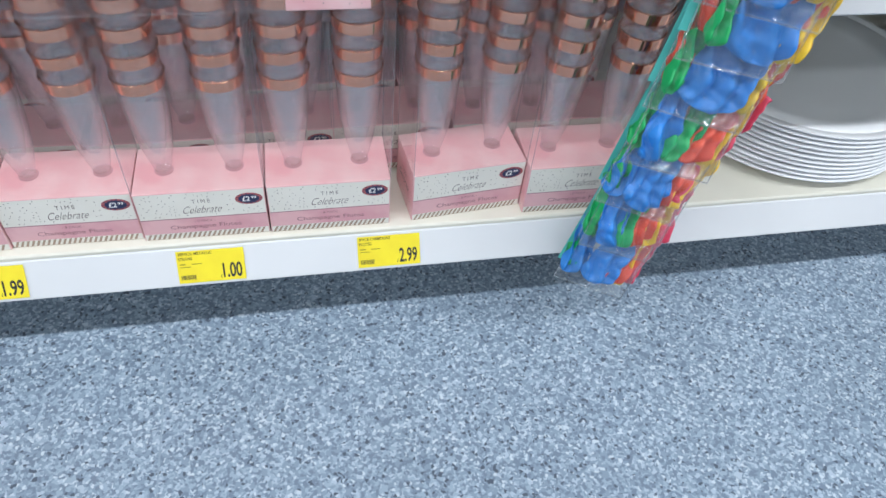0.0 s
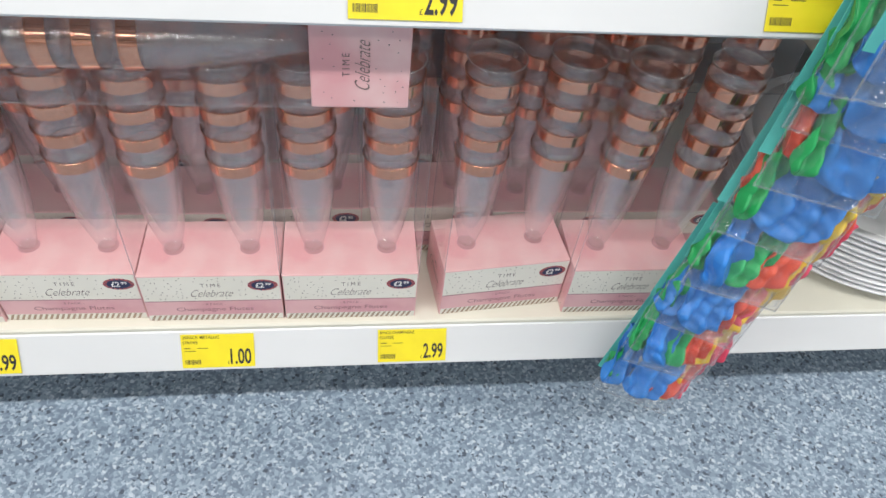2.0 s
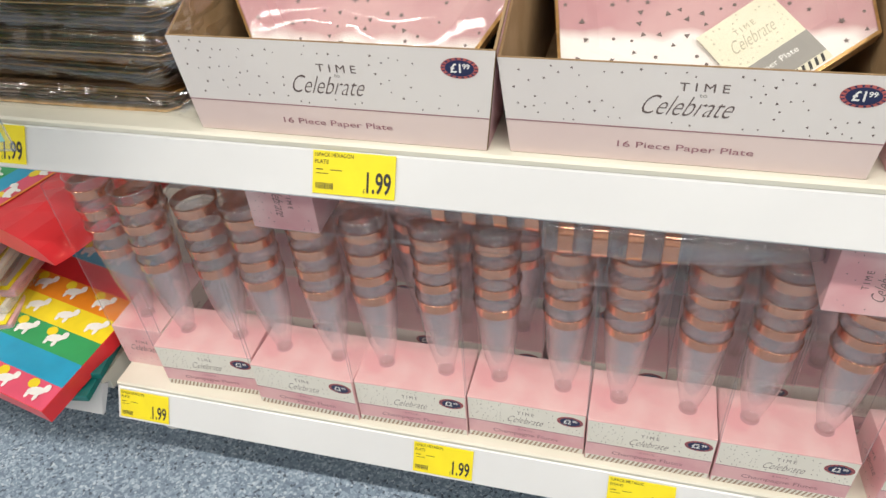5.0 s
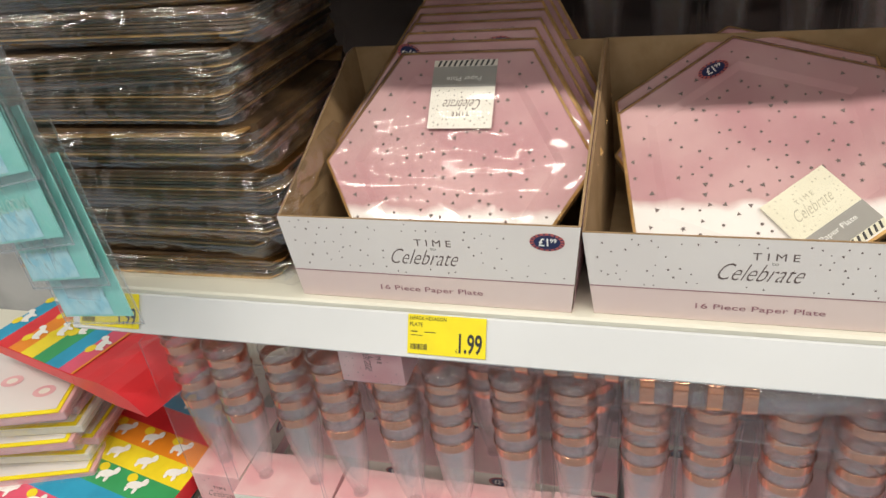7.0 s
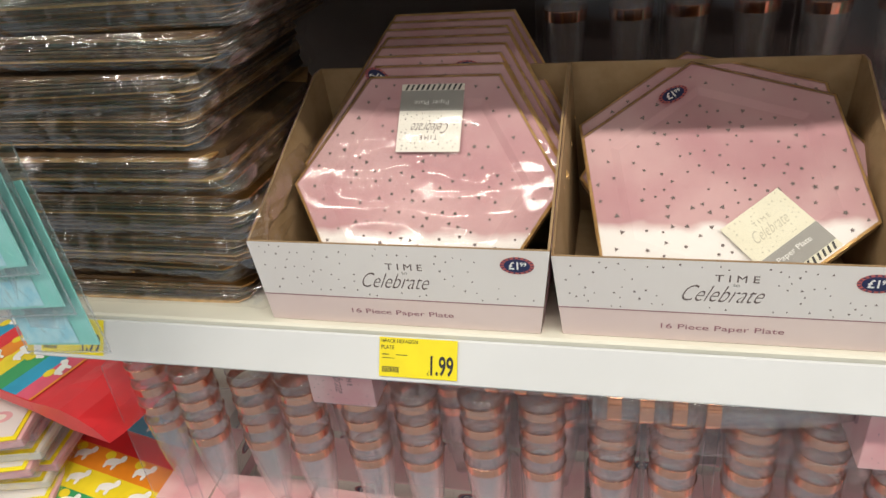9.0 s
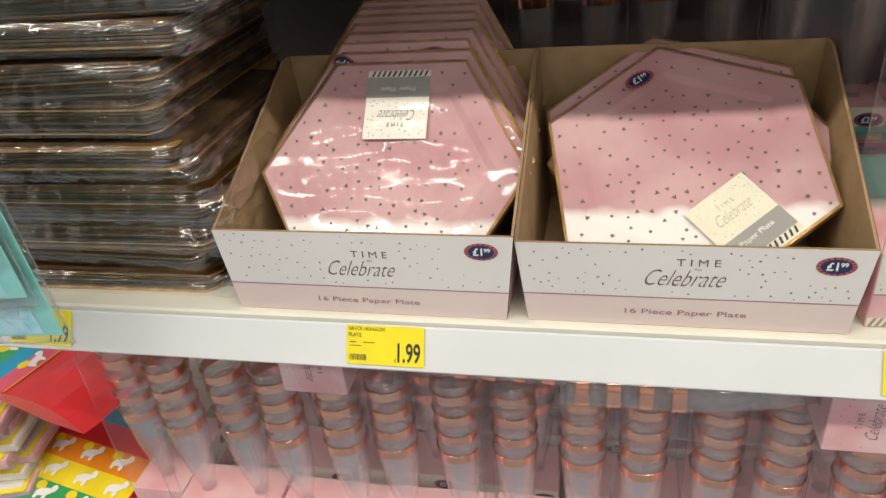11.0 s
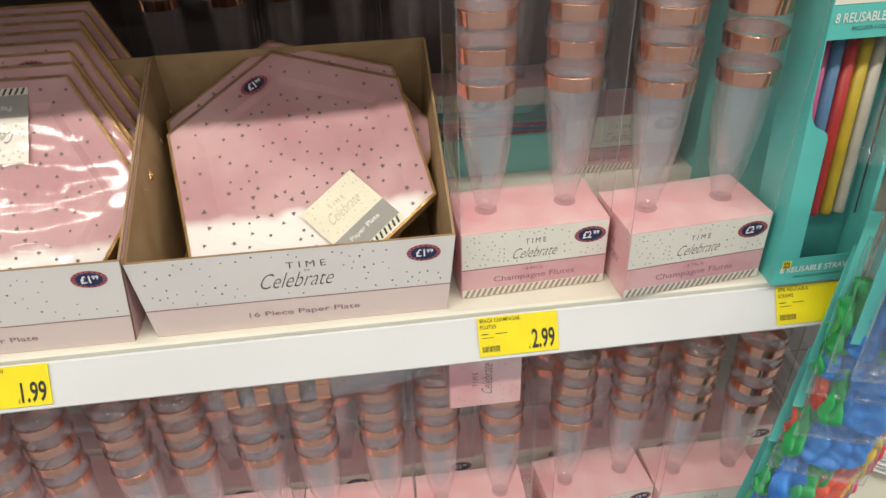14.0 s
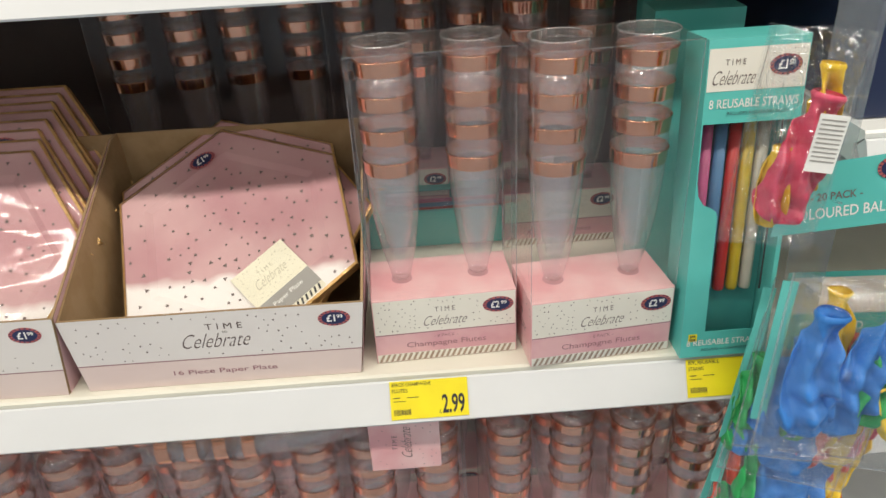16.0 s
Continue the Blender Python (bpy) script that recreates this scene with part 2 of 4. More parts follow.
def part(name, bm, mat, parent, label="", m=None, smooth=False):
    """Links a bmesh, or a finished mesh, as one object under a thing."""
    ob = new(name, bm if isinstance(bm, bpy.types.Mesh) else mesh_of(name, bm, mat, smooth))
    ob.parent = parent
    if ob.data.materials[0].name in CLEAR:
        ob.visible_shadow = False
    if "confetti" in name or name in ("barcode", "small_print", "badge_notches", "stripes", "label_marks", "motif", "printed_rings", "printed_discs", "printed_balloons"):
        tagged(ob, kind="stuff")
    if m is not None:
        ob.matrix_basis = m
    if label:
        tagged(ob, label)
    return ob


def thing(name, m, label, category, group="", kind=""):
    ob = new(name)
    ob.empty_display_size = 0.02
    ob.matrix_basis = m
    return tagged(ob, label, category, group, kind)


def single(name, bm, mat, label, category, group="", kind="", m=None, smooth=False):
    ob = new(name, mesh_of(name, bm, mat, smooth))
    if m is not None:
        ob.matrix_basis = m
    return tagged(ob, label, category, group, kind)


def box(x0, x1, y0, y1, z0, z1, bevel=0.0):
    bm = bmesh.new()
    bmesh.ops.create_cube(bm, size=1, matrix=Matrix.LocRotScale(((x0 + x1) / 2, (y0 + y1) / 2, (z0 + z1) / 2), None, (x1 - x0, y1 - y0, z1 - z0)))
    if bevel:
        bmesh.ops.bevel(bm, geom=bm.edges[:], offset=bevel, segments=2, affect="EDGES", profile=0.6)
    return bm


def prism(points, z0, z1, bm=None):
    """A flat polygon raised from z0 to z1."""
    bm = bm or bmesh.new()
    lo, hi = [bm.verts.new((x, y, z0)) for x, y in points], [bm.verts.new((x, y, z1)) for x, y in points]
    bm.faces.new(lo[::-1])
    bm.faces.new(hi)
    for i in range(len(points)):
        j = (i + 1) % len(points)
        bm.faces.new((lo[i], lo[j], hi[j], hi[i]))
    return bm


def extrude_x(profile, x0, x1):
    """A profile of (y, z) drawn out along x."""
    bm = bmesh.new()
    a, b = [bm.verts.new((x0, y, z)) for y, z in profile], [bm.verts.new((x1, y, z)) for y, z in profile]
    bm.faces.new(a)
    bm.faces.new(b[::-1])
    for i in range(len(profile)):
        j = (i + 1) % len(profile)
        bm.faces.new((a[j], a[i], b[i], b[j]))
    bmesh.ops.recalc_face_normals(bm, faces=bm.faces[:])
    return bm


def lathe(profile, seg=28, closed=False):
    bm = bmesh.new()
    rings = [[bm.verts.new((r * math.cos(k * math.tau / seg), r * math.sin(k * math.tau / seg), z)) for k in range(seg)] for r, z in profile]
    for a, b in zip(rings, rings[1:]):
        for k in range(seg):
            bm.faces.new((a[k], a[(k + 1) % seg], b[(k + 1) % seg], b[k]))
    if closed:
        bm.faces.new(rings[0][::-1])
        bm.faces.new(rings[-1])
    return bm


def flat(polys):
    """Flat printed shapes in the xy plane."""
    bm = bmesh.new()
    for p in polys:
        bm.faces.new([bm.verts.new((x, y, 0)) for x, y in p])
    return bm


def rect(x0, x1, y0, y1):
    return [(x0, y0), (x1, y0), (x1, y1), (x0, y1)]


def ellipse(cx, cy, rx, ry, n=28, turn=0.0):
    c, s = math.cos(turn), math.sin(turn)
    return [(cx + rx * math.cos(a) * c - ry * math.sin(a) * s, cy + rx * math.cos(a) * s + ry * math.sin(a) * c) for a in (k * math.tau / n for k in range(n))]


def confetti(rng, x0, x1, y0, y1, count, size, keep=None):
    """Scattered little stars, triangles and dots."""
    out, spots = [], []
    gap = 0.58 * math.sqrt((x1 - x0) * (y1 - y0) * 0.6 / count)
    for _ in range(count * 40):
        x, y = rng.uniform(x0, x1), rng.uniform(y0, y1)
        if len(out) >= count:
            break
        if (keep and not keep(x, y)) or any((x - a) ** 2 + (y - b) ** 2 < gap ** 2 for a, b in spots):
            continue
        spots.append((x, y))
        a, kind, s = rng.uniform(0, math.tau), rng.choice("sttdd"), size * rng.uniform(0.8, 1.15)
        if kind == "s":
            p = [(x + (s if k % 2 == 0 else s * 0.45) * math.cos(a + k * math.pi / 5), y + (s if k % 2 == 0 else s * 0.45) * math.sin(a + k * math.pi / 5)) for k in range(10)]
        else:
            n, q = (3, s) if kind == "t" else (7, s * 0.55)
            p = [(x + q * math.cos(a + k * math.tau / n), y + q * math.sin(a + k * math.tau / n)) for k in range(n)]
        out.append(p)
    return out


TEXTS = {}


def text_mesh(body, width, height, mat, shear=0.0, bold=0.0):
    """Lettering with the built-in font, centred, stretched to a width and a letter height."""
    key = (body, width, height, mat.name, shear, bold)
    if key not in TEXTS:
        cu = bpy.data.curves.new("lettering", "FONT")
        cu.body, cu.shear, cu.offset, cu.resolution_u = body, shear, bold, 3
        ob = new("lettering", cu)
        bpy.context.view_layer.update()
        me = bpy.data.meshes.new_from_object(ob.evaluated_get(bpy.context.evaluated_depsgraph_get()))
        bpy.data.objects.remove(ob)
        co = np.array([v.co for v in me.vertices])
        lo, hi = co.min(0), co.max(0)
        for v in me.vertices:
            v.co = ((v.co.x - (lo[0] + hi[0]) / 2) * width / (hi[0] - lo[0]), (v.co.y - lo[1]) * height / (hi[1] - lo[1]), 0)
        me.materials.clear()
        me.materials.append(mat)
        TEXTS[key] = me
    return TEXTS[key]


def front(x, z, y=-0.0004):
    """Pose of a print on a face that looks towards -y."""
    return pose(x, y, z, 90, 0, 0)


def badge(parent, big, small, m, w=0.0285, h=0.0165):
    """Oval price badge: red rim with notches, navy middle, white price."""
    ring = part("price_badge", flat([ellipse(0, 0, w / 2, h / 2)]), BADGE_RED, parent, "oval navy and red price badge", m)
    notch = []
    for k in range(18):
        a = k * math.tau / 18
        c, s, d = math.cos(a), math.sin(a), 0.06
        notch.append([(r * w / 2 * math.cos(a + q), r * h / 2 * math.sin(a + q)) for r, q in ((0.98, -d), (0.98, d), (0.8, d), (0.8, -d))])
    part("badge_notches", flat(notch), BADGE_NAVY, ring, m=pose(0, 0, 0.0001))
    part("badge_middle", flat([ellipse(0, 0, w * 0.385, h * 0.385)]), BADGE_NAVY, ring, m=pose(0, 0, 0.0002))
    part("price", text_mesh("£" + big, w * 0.28, h * 0.45, PAPER, bold=0.025), None, ring, m=pose(-w * 0.1, -h * 0.22, 0.0004))
    part("pence", text_mesh(small, w * 0.19, h * 0.24, PAPER, bold=0.025), None, ring, m=pose(w * 0.18, -h * 0.02, 0.0004))
    return ring


# ---- structure ----
def plane_sheet(x0, x1, y0, y1, z):
    return box(x0, x1, y0, y1, z - 0.02, z)


single("floor", plane_sheet(-5, 5, -6.0, 3, 0), FLOOR, "blue-grey speckled vinyl shop floor", "floor", kind="structure")
single("floor_seam", box(-0.3105, -0.3085, -2.5, 0.3, -0.001, 0.0006), SEAM, "welded seam in the vinyl floor", "floor seam", kind="structure")
# Ceiling out of view, added to bounce lamp light onto the shelves.
single("ceiling", box(-5, 5, -6.0, 3, 3.1, 3.15), CEILING, "unseen grey ceiling added to bounce lamp light", "ceiling", kind="structure")
# Unseen walls, added to bounce fill light and to show in reflections.
single("wall_south", box(-5, 5, -6.05, -6.0, 0, 3.1), FAR, "unseen patchy wall added for fill light and reflections", "wall", kind="structure")
single("wall_west", box(-5.05, -5, -6.0, 3, 0, 3.1), FAR, "unseen end wall added for fill light", "wall", kind="structure")
single("wall_east", box(5, 5.05, -6.0, 3, 0, 3.1), FAR, "unseen end wall added for fill light", "wall", kind="structure")
single("wall_north", box(-5, 5, 2.95, 3, 0, 3.1), FAR, "unseen wall added to close the room behind the shelving", "wall", kind="structure")

BAY0, BAY1 = -0.915, 0.285
single("back_panel", box(BAY0, BAY1, 0.43, 0.45, 0.1, 1.9), BACK, "dark back panel of the shelving bay", "back panel", kind="structure")
single("back_panel", box(BAY1, 1.6, 0.43, 0.45, 0.1, 0.62), GREY_BACK, "grey back panel of the next bay", "back panel", kind="structure")
single("back_panel", box(BAY1, 1.6, 0.43, 0.45, 0.62, 1.9), NAVY, "navy back panel of the next bay", "back panel", kind="structure")
single("back_panel", box(-2.3, BAY0, 0.43, 0.45, 0.1, 1.9), GREY_BACK, "grey back panel of the neighbouring bay", "back panel", kind="structure")


def shelf(x0, x1, y_front, z, rail_out, rail_drop, y_back=0.43, label="white steel shop shelf with a plastic price rail", deck_mat=None):
    """Deck at height z with a sloping price rail along its front."""
    s = thing("shelf", pose(0, 0, 0), label, "shelf", "bay shelves")
    part("deck", extrude_x([(y_back, z), (y_front + 0.002, z), (y_front, z - 0.002), (y_front, z - 0.006), (y_front + 0.012, z - 0.014), (y_front + 0.012, z - 0.03), (y_back, z - 0.03)], x0, x1), deck_mat or CREAM_METAL, s)
    ya, za, yb, zb = y_front - 0.0005, z - 0.0065, y_front - rail_out, z - rail_drop
    part("price_rail", extrude_x([(ya + 0.001, za), (ya - 0.001, za - 0.001), (yb, zb), (yb + 0.001, zb - 0.002), (yb + 0.006, zb - 0.001), (ya + 0.01, za - 0.009)], x0 + 0.001, x1 - 0.001), RAIL, s)
    return s


shelf(BAY0 + 0.01, BAY1, -0.004, 0.1735, 0.022, 0.0445)
shelf(BAY1 + 0.002, 1.6, -0.004, 0.1735, 0.022, 0.0445)
shelf(BAY0 + 0.01, BAY1, -0.025, 0.582, 0.02, 0.0405)
shelf(BAY0 + 0.01, BAY1, 0.05, 0.946, 0.02, 0.0405)
shelf(BAY1 + 0.01, 1.6, -0.025, 0.497, 0.02, 0.0405)
shelf(BAY1 + 0.01, 1.6, -0.025, 0.79, 0.02, 0.0405, deck_mat=WHITE_METAL)
shelf(-2.3, BAY0 - 0.02, 0.0, 0.165, 0.022, 0.0445)
for bx in (BAY0, BAY1):
    p = thing("upright_post", pose(bx, 0.4, 0), "white slotted steel upright of the shelving", "post", "uprights")
    part("post", box(-0.015, 0.015, -0.03, 0.03, 0.0, 1.9, 0.002), WHITE_METAL, p)
    part("foot", box(-0.014, 0.014, -0.36, -0.03, 0.035, 0.12, 0.003), WHITE_METAL, p)
    part("levelling_foot", lathe([(0.001, 0.0), (0.02, 0.0), (0.02, 0.006), (0.006, 0.01), (0.006, 0.05)], 16, True), WHITE_METAL, p, m=pose(0, -0.33, 0))


def ticket(x0, upper, line1, line2, price):
    """Yellow shelf-edge ticket that lies on the sloping rail."""
    if upper:
        (ya, za), (yb, zb), w = (-0.0265, 0.5755), (-0.0435, 0.5445), 0.0716
    else:
        (ya, za), (yb, zb), w = (-0.0066, 0.1645), (-0.0247, 0.1318), 0.072
    slope = math.degrees(math.atan2(za - zb, ya - yb))
    h = math.hypot(ya - yb, za - zb)
    t = thing("price_ticket", pose(x0 + w / 2, yb, zb) @ pose(0, 0, 0, slope, 0, 0) @ pose(0, 0, 0.0012), "yellow shelf price ticket with black print on the price rail", "price ticket", "shelf tickets")
    part("card", box(-w / 2, w / 2, 0, h, -0.0004, 0.0, 0.0), YELLOW, t)
    part("title", text_mesh(line1, min(0.036, 0.0024 * len(line1)), 0.0034, TICKET_INK, 0, 0.008), None, t, m=pose(-w / 2 + 0.002 + min(0.036, 0.0024 * len(line1)) / 2, h - 0.0048, 0.0003))
    if line2:
        part("title", text_mesh(line2, 0.0024 * len(line2), 0.0034, TICKET_INK, 0, 0.008), None, t, m=pose(-w / 2 + 0.002 + 0.0012 * len(line2), h - 0.0105, 0.0003))
    part("small_print", flat([rect(-w / 2 + 0.003, -w / 2 + 0.009, h - 0.0157, h - 0.0148), rect(-w / 2 + 0.0155, -w / 2 + 0.026, h - 0.0157, h - 0.015), rect(-w / 2 + 0.003, -w / 2 + 0.014, h - 0.0188, h - 0.0182)]), TICKET_INK, t, m=pose(0, 0, 0.0003))
    rng, bars, x = random.Random(5), [], -w / 2 + 0.003
    while x < -w / 2 + 0.0185:
        b = rng.choice((0.0003, 0.0004, 0.0006, 0.0008))
        bars.append(rect(x, x + b, 0.004, 0.0092))
        x += b + rng.choice((0.0004, 0.0006))
    part("barcode", flat(bars), INK, t, m=pose(0, 0, 0.0003))
    if price:
        part("price", text_mesh(price, 0.0208, 0.0178, INK, bold=0.02), None, t, m=pose(w / 2 - 0.0138, 0.0032, 0.0003))
        part("pound_sign", text_mesh("£", 0.0018, 0.0036, INK), None, t, m=pose(w / 2 - 0.0262, 0.0035, 0.0003))


ticket(-0.4964, False, "16PACK HEXAGON", "PLATE", "1.99")
ticket(-0.2704, False, "20PACK METALLIC", "STRAWS", "1.00")
ticket(-0.0721, False, "8PACK CHAMPAGNE", "FLUTES", "2.99")
ticket(-0.9, False, "16PACK HEXAGON", "PLATE", "1.99")
ticket(-0.5373, True, "16PACK HEXAGON", "PLATE", "1.99")
ticket(-0.1016, True, "8PACK CHAMPAGNE", "FLUTES", "2.99")
ticket(0.1737, True, "8PK REUSABLE", "STRAWS", "")
ticket(-0.894, True, "16PACK HEXAGON", "PLATE", "1.99")

# ---- champagne flute packs ----
PW, PD, PH, PT = 0.132, 0.072, 0.069, 0.287
RINGS = [0.193 + 0.0282 * k for k in range(4)]


def flute_pack():
    """Printed card base, clear sleeve, two columns of four nested flutes. Origin at the middle of the front bottom edge."""
    rng = random.Random(11)
    p = thing("champagne_flute_pack", pose(0, 0, 0), "clear box of rose-gold banded champagne flutes on pink base", "flute pack", "champagne flute packs")
    base = part("base", box(-PW / 2, PW / 2, 0, PD, 0, PH, 0.0012), PINK, p, "pink watercolour printed card base")
    part("white_band", flat([rect(-PW / 2 + 0.001, PW / 2 - 0.001, 0.0315, PH - 0.001)]), CREAM, base, m=front(0, 0))
    part("rose_band", flat([rect(-PW / 2 + 0.001, PW / 2 - 0.001, 0.0095, 0.031)]), PINK_LOW, base, m=front(0, 0))
    part("band_line", flat([rect(-PW / 2 + 0.001, PW / 2 - 0.001, 0.0308, 0.0318)]), PINK_INK, base, m=front(0, 0, -0.0006))
    part("stripe_band", flat([rect(-PW / 2 + 0.001, PW / 2 - 0.001, 0.001, 0.0095)]), CREAM, base, m=front(0, 0))
    part("stripes", flat([[(x, 0.0012), (x + 0.0025, 0.0012), (x + 0.0062, 0.0092), (x + 0.0037, 0.0092)] for x in (-PW / 2 + 0.002 + 0.0052 * k for k in range(24))]), STRIPE, base, "bronze printed stripes", front(0, 0, -0.0006))
    part("confetti_print", flat(confetti(rng, -PW / 2 + 0.004, PW / 2 - 0.004, 0.034, PH - 0.003, 60, 0.0009, lambda x, y: (abs(x) > 0.024 or not 0.036 < y < 0.061) and not (x > 0.032 and y > 0.042))), GREY_INK, base, m=front(0, 0, -0.0006))
    part("range_name", text_mesh("T I M E", 0.0185, 0.0052, GREY_INK), None, base, m=front(0, 0.0525, -0.0006))
    part("range_name", text_mesh("Celebrate", 0.04, 0.0105, GREY_INK, 0.58, -0.012), None, base, m=front(0, 0.038, -0.0006))
    part("pack_size", text_mesh("- 8 PACK -", 0.022, 0.0032, PINK_INK), None, base, m=front(0, 0.0245, -0.0006))
    part("product_name", text_mesh("Champagne Flutes", 0.074, 0.0075, PINK_INK, 0.0, 0.004), None, base, m=front(0, 0.0138, -0.0006))
    badge(base, "2", "99", front(PW / 2 - 0.017, 0.0545, -0.0006))
    for side in (1, -1):
        turn = pose(side * (PW / 2 + 0.0004), PD / 2, 0, 0, 0, 90 * side) @ pose(0, 0, 0, 90, 0, 0)
        part("side_confetti", flat(confetti(rng, -PD / 2 + 0.003, PD / 2 - 0.003, 0.004, PH - 0.004, 26, 0.0008, lambda x, y: not (abs(x) < 0.026 and 0.024 < y < 0.052))), GREY_INK, base, m=turn)
        part("side_name", text_mesh("T I M E", 0.0185, 0.005, GREY_INK), None, base, m=turn @ pose(0, 0.042, 0))
        part("side_name", text_mesh("Celebrate", 0.04, 0.0105, GREY_INK, 0.58, -0.012), None, base, m=turn @ pose(0, 0.028, 0))
    sl = box(-PW / 2 - 0.0003, PW / 2 + 0.0003, -0.0003, PD + 0.0003, PH, PT, 0.0006)
    for f in [f for f in sl.faces if f.normal.z < -0.9]:
        sl.faces.remove(f)
    part("sleeve", sl, SLEEVE, p, "clear plastic sleeve")
    edge = bmesh.new()
    for x, y in ((-PW / 2, 0), (PW / 2, 0), (-PW / 2, PD), (PW / 2, PD)):
        bmesh.ops.create_cube(edge, size=1, matrix=Matrix.LocRotScale((x, y, (PH + PT) / 2), None, (0.0007, 0.0007, PT - PH)))
    for y in (0, PD):
        bmesh.ops.create_cube(edge, size=1, matrix=Matrix.LocRotScale((0, y, PT), None, (PW, 0.0007, 0.0007)))
    part("sleeve_fold", edge, STRIP, p, "folded edges of the sleeve")
    low = mesh_of("cup", lathe([(0.0005, PH + 0.0012), (0.0062, PH + 0.0016), (0.0084, PH + 0.004), (0.0104, PH + 0.012), (0.0158, 0.104), (0.0205, 0.136), (0.0223, 0.16), (0.0233, 0.18), (0.0236, RINGS[0]), (0.024, RINGS[0] + 0.009)]), CUP, True)
    for v in low.vertices:
        if 0.08 < v.co.z < 0.165 and round(math.atan2(v.co.y, v.co.x) * 28 / math.tau) % 2:
            v.co.x, v.co.y = v.co.x * 0.965, v.co.y * 0.965
    inner = mesh_of("cup", lathe([(0.0075, PH + 0.03), (0.0125, 0.12), (0.0172, 0.15), (0.0204, 0.18), (0.0218, 0.195)], 20), CUP, True)
    up = [mesh_of("cup", lathe(([(0.0005, z - 0.036), (0.009, z - 0.034), (0.0165, z - 0.028)] if z == RINGS[-1] else []) + [(0.0226, z - 0.019), (0.0234, z - 0.012), (0.0237, z), (0.0241, z + 0.0122), (0.0244, z + 0.0127)]), CUP, True) for z in RINGS[1:]]
    lip = mesh_of("rim", lathe([(0.0246 + 0.0006 * math.cos(a), 0.0006 * math.sin(a)) for a in (k * math.tau / 8 for k in range(9))], 36), RIM, True)
    band = []
    for z in RINGS:
        bm = lathe([(0.0239, z - 0.012), (0.0245, z)], 40)
        ring = [[bm.verts.new(((0.0246 + 0.0006 * math.cos(a)) * math.cos(q * math.tau / 40), (0.0246 + 0.0006 * math.cos(a)) * math.sin(q * math.tau / 40), z + 0.0006 * math.sin(a))) for q in range(40)] for a in (k * math.tau / 6 for k in range(6))]
        for k in range(6):
            for q in range(40):
                bm.faces.new((ring[k][q], ring[k][(q + 1) % 40], ring[(k + 1) % 6][(q + 1) % 40], ring[(k + 1) % 6][q]))
        band.append(mesh_of("foil_band", bm, COPPER, True))
    for x in (-0.036, 0.036):
        for k, me in enumerate((low, *up)):
            c = part("cup", me, None, p, "", pose(x, PD / 2, 0, 0, 0, 0))
            part("foil_band", band[k], None, c, "rose-gold foil band")
        part("cup", inner, None, p, "", pose(x, PD / 2, 0))
        part("rim", lip, None, p, "clear rolled rim whitened as a highlight", pose(x, PD / 2, RINGS[-1] + 0.0128))
        # Flat disc that paints a shaded hole; the card is not cut.
        part("hole", flat([ellipse(0, 0, 0.0098, 0.0098)]), HOLE_SHADE, base, "flat dusky disc painted as the hole's shade", pose(x, PD / 2, PH + 0.0004))
    return p


pack = flute_pack()
pack.matrix_basis = pose(-0.0997, 0.0036, 0.1735)
spots = [(-0.2335, 0.0045, 0), (-0.367, 0.009, -0.5), (-0.5, 0.006, 1), (-0.633, 0.004, -1.5), (-0.767, 0.012, 2), (0.0575, 0.0115, 6), (0.19, 0.004, 0)]
for x, y, turn in spots:
    copy_thing(pack, pose(x, y, 0.1735, 0, 0, turn))
copy_thing(pack, pose(-0.837, 0.098, 0.1735, 0, 0, 90))
for k in range(8):
    copy_thing(pack, pose(-0.69 + 0.134 * k + 0.004 * math.sin(k * 2.3), 0.092 + 0.005 * math.sin(k * 1.7), 0.1735, 0, 0, 2.5 * math.sin(k * 3.1)))
for k in range(8):
    copy_thing(pack, pose(-0.74 + 0.134 * k, 0.178 + 0.004 * math.sin(k * 2.9), 0.1735, 0, 0, 2 * math.sin(k * 1.3)))
# two packs lie on top of the standing row
copy_thing(pack, Matrix(((0, 0, -1, -0.0585), (-1, 0, 0, 0.0425), (0, 1, 0, 0.4615), (0, 0, 0, 1))))
copy_thing(pack, Matrix(((0, 0, 1, -0.634), (1, 0, 0, 0.068), (0, 1, 0, 0.4615), (0, 0, 0, 1))))
# upper shelf
copy_thing(pack, pose(-0.046, -0.0035, 0.582, 0, 0, 2.5))
copy_thing(pack, pose(0.0945, -0.0222, 0.582, 0, 0, 5.5))
for k in range(4):
    copy_thing(pack, pose(-0.36 + 0.135 * k, 0.3 + 0.01 * math.sin(k * 2), 0.582, 0, 0, 3 * math.sin(k * 2.2)))
copy_thing(pack, pose(0.1, 0.2, 0.582, 0, 0, 1))

# ---- trays of hexagon plates ----
TD, TB = 0.226, 0.168


